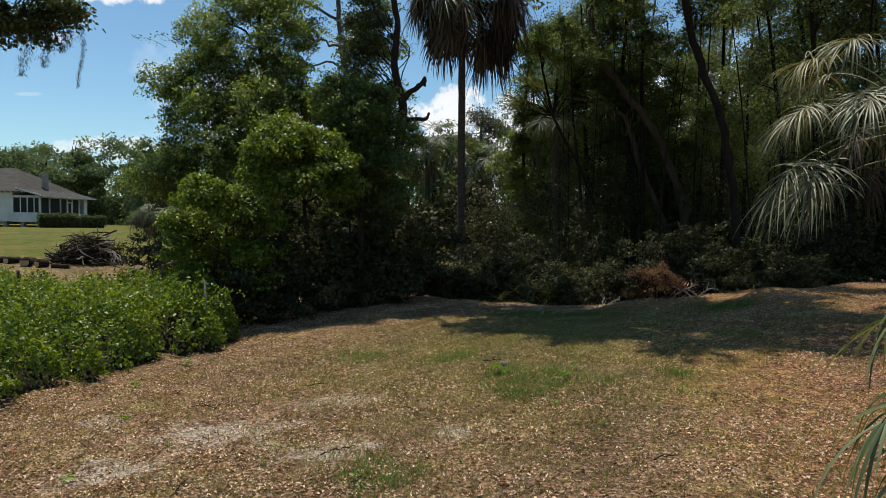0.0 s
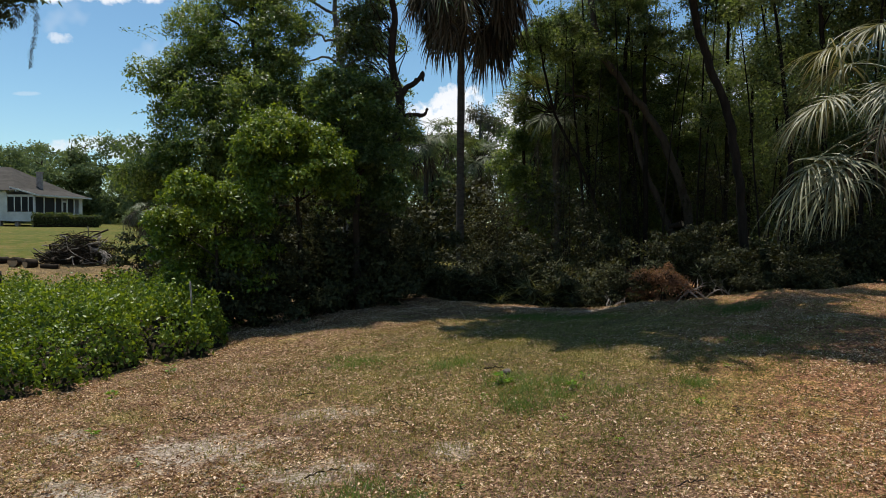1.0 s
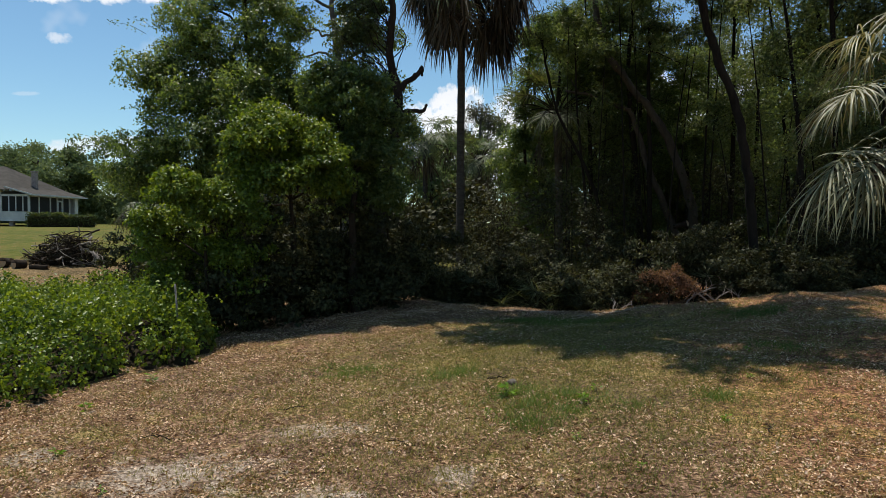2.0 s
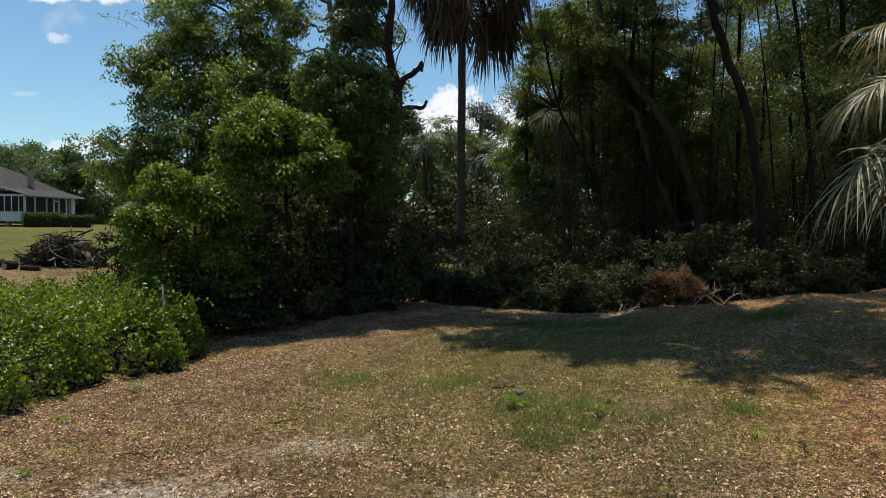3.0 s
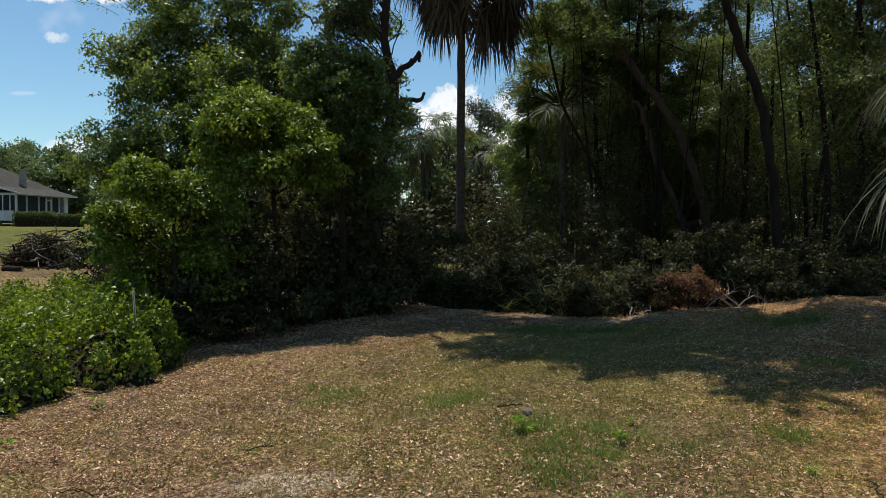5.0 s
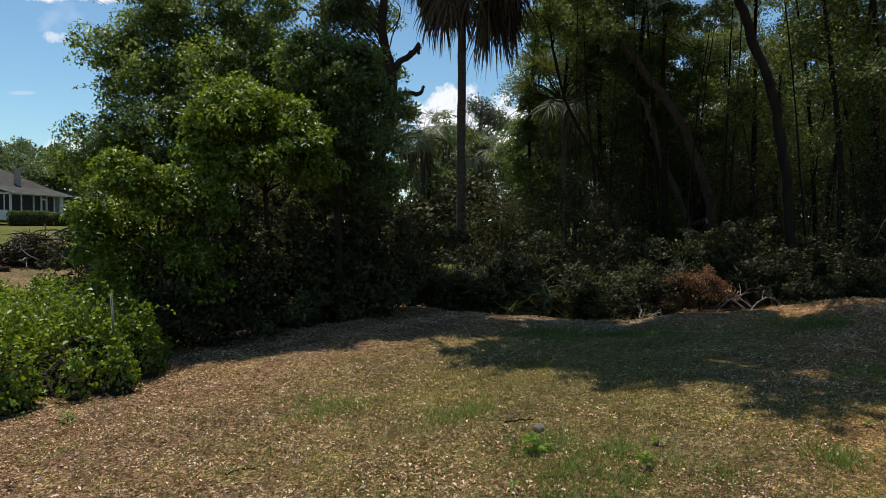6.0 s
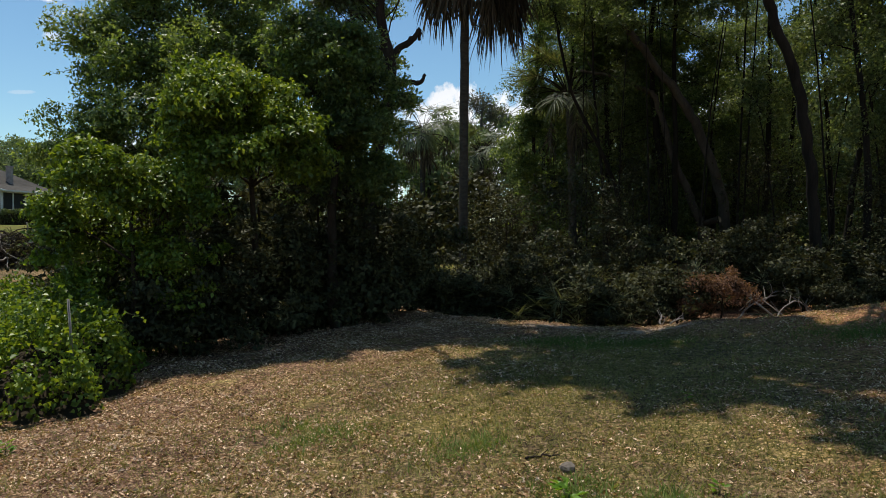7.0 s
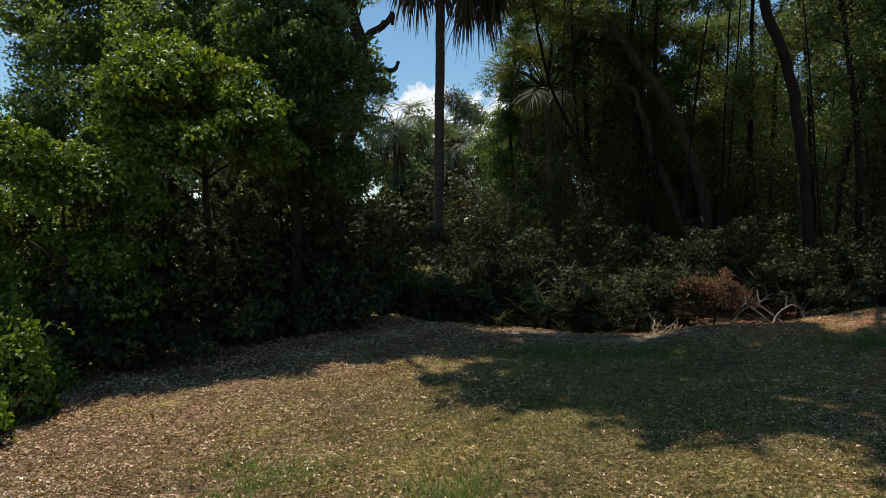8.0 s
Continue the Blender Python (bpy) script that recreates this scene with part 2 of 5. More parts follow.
    # mown lawn round the house
    lawn = n.math("MULTIPLY", n.math("SUBTRACT", n.math("SUBTRACT", n.math("MULTIPLY", y, 0.8), n.math("MULTIPLY", x, 0.55)), 28.0), 0.3, True)
    bx, by = n.math("DIVIDE", n.math("ADD", x, 17.5), 7.0), n.math("DIVIDE", n.math("SUBTRACT", y, 32.5), 4.2)
    worn = n.math("SUBTRACT", 1.0, n.math("ADD", n.math("MULTIPLY", bx, bx), n.math("MULTIPLY", by, by)), True)
    worn = n.math("MULTIPLY", n.math("ADD", worn, n.math("MULTIPLY", n.math("SUBTRACT", mid, 0.5), 1.2)), 2.5, True)
    lawn = n.math("MULTIPLY", lawn, n.math("SUBTRACT", 1.0, n.math("MULTIPLY", worn, 0.7)))
    colour = n.mix(lawn, colour, n.ramp(n.math("ADD", n.math("MULTIPLY", mid, 0.5), n.math("MULTIPLY", broad, 0.5)),
                                        ((0.38, (0.07, 0.09, 0.012)), (0.5, (0.105, 0.11, 0.016)), (0.62, (0.15, 0.115, 0.03)))))
    n.link(colour, shader.inputs["Base Color"])
    bump(n, shader, n.math("ADD", fine, n.math("MULTIPLY", mid, 0.8)), 0.9, 0.03)
    return m


SANDY = ((-2.75, 8.6, 1.6, 1.3), (0.1, 8.2, 0.6, 0.5), (-1.3, 7.6, 1.3, 0.8), (-4.6, 9.4, 0.8, 0.5), (-1.5, 9.9, 1.1, 0.6), (-3.6, 7.3, 1.2, 0.8), (8.6, 21.5, 2.2, 0.6), (4.6, 20.3, 1.6, 0.35),
         (2.4, 21.3, 2.0, 0.35), (8.4, 15.6, 1.1, 0.7))
GROUND = ground_material()


# ---- building helpers ----
def base(name, x, y, z, label, category, group="", kind="", turn=0.0):
    ob = new(name)
    ob.empty_display_size = 0.2
    ob.matrix_basis = pose(x, y, z, 0, 0, turn)
    return tagged(ob, label, category, group, kind)


def under(ob, parent):
    ob.parent = parent
    return ob


def mesh_data(name, verts, faces, *materials):
    """A mesh from arrays of corners and of equal-sided faces."""
    verts, faces = np.asarray(verts, "f"), np.asarray(faces, "i")
    me = bpy.data.meshes.new(name)
    sides = faces.shape[1]
    me.vertices.add(len(verts)), me.loops.add(faces.size), me.polygons.add(len(faces))
    me.vertices.foreach_set("co", verts.ravel())
    me.loops.foreach_set("vertex_index", faces.ravel())
    me.polygons.foreach_set("loop_start", np.arange(0, faces.size, sides, dtype="i"))
    me.update(calc_edges=True)
    for m in materials:
        me.materials.append(m)
    return me


def part(name, bm, mat, parent=None, label=""):
    """Links a bmesh, or mesh data, as one object."""
    if isinstance(bm, bmesh.types.BMesh):
        me = bpy.data.meshes.new(name)
        bm.normal_update()
        bm.to_mesh(me)
        bm.free()
    else:
        me = bm
    if mat is not None and not me.materials:
        me.materials.append(mat)
    ob = new(name, me)
    if parent is not None:
        ob.parent = parent
    return tagged(ob, label)


def smooth(me):
    me.polygons.foreach_set("use_smooth", np.ones(len(me.polygons), dtype=bool))
    return me


def box(bm, x0, y0, z0, x1, y1, z1, bevel=0.0):
    made = bmesh.ops.create_cube(bm, size=1.0, matrix=Matrix.Translation(((x0 + x1) / 2, (y0 + y1) / 2, (z0 + z1) / 2)) @ Matrix.Diagonal((x1 - x0, y1 - y0, z1 - z0, 1)))
    if bevel:
        edges = list({e for v in made["verts"] for e in v.link_edges})
        bmesh.ops.bevel(bm, geom=edges, offset=bevel, segments=1, affect="EDGES")
    return bm


def boxed(x0, y0, z0, x1, y1, z1, bevel=0.0):
    return box(bmesh.new(), x0, y0, z0, x1, y1, z1, bevel)


def curve_points(points, steps, rng=None, wobble=0.0):
    """A smooth line through the points, with a slight wander."""
    p = np.asarray(points, float)
    p = np.vstack([2 * p[0] - p[1], p, 2 * p[-1] - p[-2]])
    out = []
    for i in range(1, len(p) - 2):
        for t in np.linspace(0, 1, steps, endpoint=False):
            a, b, c, d = p[i - 1:i + 3]
            out.append(0.5 * (2 * b + (c - a) * t + (2 * a - 5 * b + 4 * c - d) * t * t + (3 * b - a - 3 * c + d) * t ** 3))
    out.append(p[-2])
    out = np.array(out)
    if rng is not None and wobble:
        out[1:-1] += rng.normal(0, wobble, (len(out) - 2, 3))
    return out


def tube(line, r0, r1, sides=7, rng=None, rough=0.0):
    """Corners and faces of a tapered round stem along a line."""
    line = np.asarray(line, float)
    way = np.gradient(line, axis=0)
    way /= np.linalg.norm(way, axis=1)[:, None] + 1e-9
    helper = np.where(np.abs(way[:, 2:3]) > 0.9, np.array([[1.0, 0, 0]]), np.array([[0, 0, 1.0]]))
    a = np.cross(way, helper)
    a /= np.linalg.norm(a, axis=1)[:, None] + 1e-9
    for i in range(1, len(a)):
        a[i] = a[i - 1] - way[i] * np.dot(a[i - 1], way[i])
        a[i] /= np.linalg.norm(a[i]) + 1e-9
    b = np.cross(way, a)
    radius = np.linspace(r0, r1, len(line))[:, None]
    turn = np.linspace(0, 2 * np.pi, sides, endpoint=False)
    rings = []
    for t in turn:
        r = radius if rng is None else radius * (1 + rng.normal(0, rough, (len(line), 1)))
        rings.append(line + r * (np.cos(t) * a + np.sin(t) * b))
    v = np.stack(rings, 1).reshape(-1, 3)
    f = []
    for i in range(len(line) - 1):
        for j in range(sides):
            k = (j + 1) % sides
            f.append((i * sides + j, i * sides + k, (i + 1) * sides + k, (i + 1) * sides + j))
    top = (len(line) - 1) * sides
    for j in range(1, sides - 2, 2):
        f.append((top, top + j, top + j + 1, top + j + 2))
        f.append((0, j + 2, j + 1, j))
    return v, np.array(f)


def joined(pieces):
    verts, faces, at = [], [], 0
    for v, f in pieces:
        verts.append(v), faces.append(np.asarray(f) + at)
        at += len(v)
    return np.vstack(verts), np.vstack(faces)


def leaf_blades(points, ways, ups, length, width, fold=0.25):
    """One folded two-triangle leaf at each point."""
    n = len(points)
    ways = ways / (np.linalg.norm(ways, axis=1)[:, None] + 1e-9)
    side = np.cross(ways, ups)
    side /= np.linalg.norm(side, axis=1)[:, None] + 1e-9
    over = np.cross(side, ways)
    length, width = np.broadcast_to(length, n)[:, None], np.broadcast_to(width, n)[:, None]
    middle = points + ways * length * 0.45 + over * width * fold
    v = np.stack([points, middle + side * width * 0.5, points + ways * length - over * length * 0.12, middle - side * width * 0.5], 1).reshape(-1, 3)
    at = np.arange(n)[:, None] * 4
    return v, np.vstack([at + np.array([[0, 2, 1]]), at + np.array([[0, 3, 2]])])


def small_leaves(points, ways, ups, length, width):
    """One slim triangle at each point, for leaves too far off to show a fold."""
    n = len(points)
    ways = ways / (np.linalg.norm(ways, axis=1)[:, None] + 1e-9)
    side = np.cross(ways, ups)
    side /= np.linalg.norm(side, axis=1)[:, None] + 1e-9
    length, width = np.broadcast_to(length, n)[:, None], np.broadcast_to(width, n)[:, None]
    v = np.stack([points - side * width * 0.5, points + side * width * 0.5, points + ways * length], 1).reshape(-1, 3)
    return v, np.arange(n * 3).reshape(-1, 3)


def unit(rng, n):
    d = rng.normal(size=(n, 3))
    return d / np.linalg.norm(d, axis=1)[:, None]


def foliage(rng, lobes, count, size, clump=0.32, per=40, shell=0.55, hang=0.35, floor=None, lumps=7, plain=False):
    """Leaves in domed clumps over lumpy masses (x, y, z, rx, ry, rz), densest towards the outside."""
    lobes = np.asarray(lobes, float)
    if lumps:
        many = np.repeat(lobes, lumps, 0)
        d = unit(rng, len(many))
        many[:, :3] += d * many[:, 3:] * (0.25 + 0.68 * rng.random(len(many)))[:, None]
        many[:, 3:] *= (0.28 + 0.3 * rng.random(len(many)))[:, None]
        lobes = many
    weight = (lobes[:, 3] * lobes[:, 4] * lobes[:, 5]) ** 0.7
    clumps = max(6, count // per)
    pick = rng.choice(len(lobes), clumps, p=weight / weight.sum())
    d = unit(rng, clumps)
    d[:, 2] = np.where(rng.random(clumps) < 0.35, np.abs(d[:, 2]), d[:, 2])
    reach = (shell + (1.12 - shell) * rng.random(clumps) ** 0.8)
    centre = lobes[pick, :3] + d * lobes[pick, 3:] * reach[:, None]
    spread = clump * (0.6 + 0.9 * rng.random(clumps))
    of = rng.integers(0, clumps, count)
    u = unit(rng, count)
    u[:, 2] = np.abs(u[:, 2]) * 1.1 - 0.4
    points = centre[of] + u * (spread[of] * (0.45 + 0.75 * rng.random(count)))[:, None]
    if floor is not None:
        points[:, 2] = np.maximum(points[:, 2], floor + 0.03 + 0.2 * rng.random(count))
    out = 0.6 * u + 0.5 * d[of]
    ways = unit(rng, count) + 0.2 * out - np.array([0, 0, hang])
    ups = out + 0.5 * unit(rng, count) + np.array([0, 0, 0.6])
    long = size * (0.65 + 0.7 * rng.random(count))
    if plain:
        return small_leaves(points, ways, ups, long * 1.1, long * 0.75), centre
    return leaf_blades(points, ways, ups, long, long * 0.62), centre


BANK_X = (-2.4, -0.5, 1.0, 2.2, 3.9, 5.3, 7.3, 9.0, 11.7, 16.0)
BANK_Y = (24.0, 23.6, 22.6, 22.0, 20.9, 20.6, 20.3, 20.6, 21.6, 24.6)


def height(x, y):
    """The lie of the land: level across the clearing, rising to the right and up to the house."""
    x, y = np.asarray(x, float), np.asarray(y, float)
    z = 0.12 + 0.06 * np.clip(x, -6, 9)
    z = z - 0.26 * np.clip((y - 15) / 5, 0, 1) * np.exp(-((x - 3.6) / 3.2) ** 2)
    # a low bank along the wood, and the hollow behind it
    over = np.clip((y - np.interp(x, BANK_X, BANK_Y)) / 1.5, 0, 1)
    z = z - np.interp(x, (-3.0, 0.5, 5.0, 8.0), (0.0, 0.6, 0.65, 0.7)) * over * over * (3 - 2 * over)
    u = np.maximum(0, 0.8 * y - 0.55 * x - 30)
    z = z + 2.3 * (1 - np.exp(-u / 22))
    return z + 0.035 * np.sin(1.3 * x + 0.5 * y) * np.cos(0.9 * y - 0.4 * x) + 0.02 * np.sin(3.1 * x - 2.0 * y)


def lay(x, y):
    return float(height(x, y))


def patchy(px, py, s, seed):
    return np.sin(px * s + seed) * np.cos(py * s * 1.13 + 2 * seed) + 0.6 * np.sin(2.3 * s * px - 1.9 * s * py + seed) + 0.5 * np.sin(4.1 * s * py + 3.7 * s * px)


# ---- the ground ----
def axis(inner0, inner1, step, outer):
    line = list(np.arange(inner0, inner1 + 1e-6, step))
    low, high, gap = inner0, inner1, step
    while high < outer:
        gap *= 1.35
        low, high = low - gap, high + gap
        line = [low] + line + [high]
    return np.array(line)


def build_ground():
    xs, ys = axis(-22, 22, 0.36, 2200), axis(-6, 42, 0.36, 2200)
    gx, gy = np.meshgrid(xs, ys)
    v = np.stack([gx, gy, height(gx, gy)], -1).reshape(-1, 3)
    w = len(xs)
    i, j = np.meshgrid(np.arange(w - 1), np.arange(len(ys) - 1))
    a = (j * w + i).ravel()
    me = mesh_data("ground", v, np.stack([a, a + 1, a + w + 1, a + w], 1), GROUND)
    tagged(part("ground", smooth(me), None), "sandy leaf-strewn clearing rising to a mown lawn", "ground", kind="structure")


build_ground()


# ---- trees ----
def limbs(rng, root, ends, r0, r1, steps=5, wobble=0.05, sides=6):
    pieces = []
    root = np.asarray(root, float)
    for end in ends:
        end = np.asarray(end, float)
        mid = (root + end) / 2 + np.array([*rng.normal(0, 0.12 * np.linalg.norm(end - root), 2), 0.12 * np.linalg.norm(end - root)])
        pieces.append(tube(curve_points([root, mid, end], steps, rng, wobble), r0, r1, sides, rng, 0.06))
    return joined(pieces)


def broadleaf(name, label, seed, x, y, trunk, r0, r1, lobes, leaves, size, leaf, category="tree", group="", clump=0.32, bark=None, shell=0.55,
              moss=0, floor=None, per=90, branches=26, plain=False, twigs=0):
    """A tree or bush: a bent tapered trunk, limbs into each mass of the crown, twigs, leaves."""
    rng = np.random.default_rng(seed)
    bark = bark or BARK
    z = lay(x, y)
    thing = base(name, x, y, z, label, category, group)
    line = curve_points(trunk, 6, rng, 0.02 * r0 / 0.15)
    part("trunk", smooth(mesh_data("trunk", *tube(line, r0, r1, 9, rng, 0.08))), bark, thing)
    (v, f), centres = foliage(rng, lobes, leaves, size, clump, per, shell, floor=floor, plain=plain)
    lob = np.asarray(lobes, float)
    pieces = []
    for k, lobe in enumerate(lob):
        near = line[np.argmin(np.linalg.norm(line - (lobe[:3] - np.array([0, 0, lobe[5] * 0.8])), axis=1))]
        pieces.append(limbs(rng, near, [lobe[:3]], r1 * 0.8, r1 * 0.3, 4, 0.05, 5))
        mine = centres[np.argsort(np.linalg.norm(centres - lobe[:3], axis=1))[:branches * 3]]
        for end in mine[rng.permutation(len(mine))[:branches]]:
            pieces.append(limbs(rng, lobe[:3] + (near - lobe[:3]) * 0.25 * rng.random(), [end], max(0.012, r1 * 0.25), 0.005, 2, 0.03, 3))
    sprays = [(v, f)]
    for k in range(twigs):
        # loose shoots with a few leaves that stand out of the crown
        lobe = lob[rng.integers(len(lob))]
        d = unit(rng, 1)[0]
        d[2] = abs(d[2]) * 0.6 - 0.1
        root = lobe[:3] + d * lobe[3:] * 0.8
        tip = root + d * rng.uniform(0.5, 1.15) + np.array([0, 0, rng.uniform(-0.2, 0.25)])
        shoot = curve_points([root, (root + tip) / 2 + np.array([0, 0, 0.1]), tip], 5)
        pieces.append(tube(shoot, 0.008, 0.003, 3))
        m = 26
        at = shoot[rng.integers(2, len(shoot), m)] + rng.normal(0, 0.07, (m, 3))
        cut = size * (0.65 + 0.6 * rng.random(m))
        sprays.append((small_leaves if plain else leaf_blades)(at, unit(rng, m) + d, unit(rng, m) + np.array([0, 0, 0.6]), cut, cut * 0.62))
    v, f = joined(sprays)
    tagged(part("branch_work", smooth(mesh_data("branch_work", *joined(pieces))), bark, thing), kind="stuff")
    part("crown", mesh_data("crown", v, f), leaf, thing)
    if moss:
        low = centres[np.argsort(centres[:, 2])[:len(centres) * 2 // 3]]
        part("moss", mesh_data("moss", *moss_strands(rng, low[rng.permutation(len(low))[:moss]], 0.5, 1.5)), MOSS, thing, "grey hanging moss")["kind"] = "stuff"
    return thing


def moss_strands(rng, tops, short, long, curls=26, width=0.035, thread=0.14):
    """Hanging beards of fine curled threads."""
    points, ways = [], []
    for top in tops:
        length = rng.uniform(short, long)
        for k in range(curls):
            t = rng.random() ** 1.2
            points.append(top + np.array([*rng.normal(0, width * (1.3 - t), 2), -t * length]) + np.array([0.03 * math.sin(5 * t), 0, 0]))
            ways.append(np.array([*rng.normal(0, 0.5, 2), -1.0]))
    n = len(points)
    return leaf_blades(np.array(points), np.array(ways), unit(rng, n), thread * (0.7 + rng.random(n)), thread * (0.07 + 0.09 * rng.random(n)))


# ---- palms ----
def frond_mesh(name, rng, pitch, stalk, blade, count=44, droop=0.8, width=0.032, tone=None, bend=0.5, rib=0.45):
    """A fan frond that leaves the crown along +x: a stalk, then a curved rib with drooping blades."""
    steps = 8
    line, at, angle = [np.zeros(3)], np.zeros(3), radians(pitch)
    ribs = stalk + blade * rib
    for k in range(steps * 2):
        angle -= bend * radians(90) / (steps * 2) * (0.4 + k / steps / 1.3)
        at = at + np.array([math.cos(angle), 0, math.sin(angle)]) * ribs / (steps * 2)
        line.append(at)
    line = np.array(line)
    stem_v, stem_f = tube(line, 0.022, 0.006, 4)
    stem_f = stem_f[: (len(line) - 1) * 4]
    verts, faces, index = [stem_v], [np.column_stack([stem_f])], [np.ones(len(stem_f), "i")]
    total = len(stem_v)
    along = np.linspace(0, 1, len(line))
    start = stalk / ribs
    way_out = np.gradient(line, axis=0)
    way_out /= np.linalg.norm(way_out, axis=1)[:, None]
    cuts = 6
    for k in range(count):
        s = k / (count - 1) * 2 - 1
        spot = start + (1 - start) * (1 - abs(s)) ** 0.8
        p = np.array([np.interp(spot, along, line[:, i]) for i in range(3)])
        w = np.array([np.interp(spot, along, way_out[:, i]) for i in range(3)])
        fan = s * radians(115) + rng.normal(0, 0.10)
        side = np.array([0, 1.0, 0])
        lift = np.cross(w, side) * -1.0
        d = w * math.cos(fan) + side * math.sin(fan) + lift * 0.28 * rng.normal()
        d /= np.linalg.norm(d)
        long = blade * (0.62 + 0.38 * math.cos(fan * 0.7)) * rng.uniform(0.72, 1.12)
        fall = droop * rng.uniform(0.5, 1.5)
        flat = np.cross(d, lift)
        flat /= np.linalg.norm(flat) + 1e-9
        edge, q, head = [], p.copy(), d.copy()
        for c in range(cuts + 1):
            t = c / cuts
            wide = width * (0.45 + 1.1 * t if t < 0.35 else 0.84 * (1 - (t - 0.35) / 0.65) ** 0.8 + 0.03) * 0.5
            edge += [q + flat * wide, q + lift * wide * 0.5, q - flat * wide]
            head = head + np.array([0, 0, -1.0]) * fall * 0.9 / cuts * (0.35 + 1.5 * t)
            head /= np.linalg.norm(head)
            q = q + head * long / cuts
        f = []
        for c in range(cuts):
            a = total + c * 3
            f += [(a, a + 1, a + 4, a + 3), (a + 1, a + 2, a + 5, a + 4)]
        verts.append(np.array(edge)), faces.append(np.array(f)), index.append(np.zeros(len(f), "i"))
        total += len(edge)
    me = mesh_data(name, np.vstack(verts), np.vstack(faces), tone or FROND, PETIOLE if tone is None else STEM)
    me.polygons.foreach_set("material_index", np.concatenate(index))
    return me


frond_rng = np.random.default_rng(7)
GREEN_FRONDS = [frond_mesh("frond", frond_rng, p, 0.95, 1.0, 32, d, 0.046, None, b) for p, d, b in
                ((70, 0.5, 0.45), (45, 0.8, 0.6), (25, 1.0, 0.7), (5, 1.3, 0.7), (-15, 1.6, 0.6), (-35, 1.7, 0.4))]
DEAD_FRONDS = [frond_mesh("dead_frond", frond_rng, p, 1.05, 0.95, 26, d, 0.056, DRY_FROND, b) for p, d, b in
               ((20, 2.8, 0.9), (0, 2.8, 0.85), (-25, 2.8, 0.7), (-50, 2.8, 0.5))]
EDGE_FRONDS = [frond_mesh("frond", frond_rng, p, 1.55, 1.05, 46, d, 0.036, None, b, 0.55) for p, d, b in ((54, 1.9, 0.75), (24, 2.0, 0.62), (-6, 2.1, 0.5))]
NEAR_FRONDS = [frond_mesh("frond", frond_rng, p, 1.75, 1.15, 18, d, 0.07, NEAR_BLADE, b) for p, d, b in ((18, 2.2, 0.6), (2, 2.4, 0.55))]
TALL_FRONDS = [frond_mesh("frond", frond_rng, p, 0.95, 1.0, 32, d, 0.046, NEAR_BLADE, b) for p, d, b in ((70, 0.5, 0.45), (45, 0.8, 0.6), (25, 1.0, 0.7), (5, 1.3, 0.7))]
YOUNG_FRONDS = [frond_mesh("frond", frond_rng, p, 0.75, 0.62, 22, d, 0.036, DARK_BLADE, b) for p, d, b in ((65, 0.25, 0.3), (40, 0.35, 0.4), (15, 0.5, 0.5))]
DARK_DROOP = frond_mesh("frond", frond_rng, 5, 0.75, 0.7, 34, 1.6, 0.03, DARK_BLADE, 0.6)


def crown_of(thing, rng, z, kinds, count, scale, name="frond", spread=360.0, first=0.0, tilt=6.0, radius=0.1):
    for k in range(count):
        me = kinds[k % len(kinds)]
        ob = part(name, me, None, thing)
        turn = first + spread * ((k * 0.381966) % 1.0) + rng.uniform(-8, 8)
        s = scale * rng.uniform(0.85, 1.15)
        ob.matrix_basis = pose(0, 0, z + rng.uniform(-0.12, 0.12), 0, 0, turn) @ pose(radius, 0, 0, rng.uniform(-tilt, tilt) * 2, rng.uniform(-tilt, tilt), 0) @ Matrix.Scale(s, 4)


def cabbage_palm(label, seed, x, y, tall, radius, live, dead, scale=1.0, lean=(0, 0), kinds=None):
    """A fan palm: trunk, a crown of single fronds, a skirt of dead ones."""
    rng = np.random.default_rng(seed)
    z = lay(x, y)
    thing = base("palm", x, y, z, label, "palm tree", "palms")
    line = curve_points([(0, 0, -0.1), (lean[0] * 0.3, lean[1] * 0.3, tall * 0.5), (lean[0], lean[1], tall)], 12)
    part("trunk", smooth(mesh_data("trunk", *tube(line, radius * 1.12, radius * 0.95, 12, rng, 0.05))), PALM_BARK, thing)
    top = new("crown")
    under(top, thing).matrix_basis = pose(lean[0], lean[1], tall)
    crown_of(top, rng, 0.1, kinds or GREEN_FRONDS, live, scale)
    if dead:
        crown_of(top, rng, -0.25, DEAD_FRONDS, dead, scale, "dead_frond", radius=radius)
    return top


def set_frond(crown, me, turn, z, lean, scale, out=0.1):
    """One frond at a chosen bearing."""
    ob = part("frond", me, None, crown)
    ob.matrix_basis = pose(0, 0, z, 0, 0, turn) @ pose(out, 0, 0, lean, 0, 0) @ Matrix.Scale(scale, 4)


def palmetto(label, seed, x, y, count, scale, group="palmettos"):
    rng = np.random.default_rng(seed)
    thing = base("palmetto", x, y, lay(x, y), label, "palmetto", group)
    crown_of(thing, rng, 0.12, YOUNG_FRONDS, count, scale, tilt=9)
    return thing


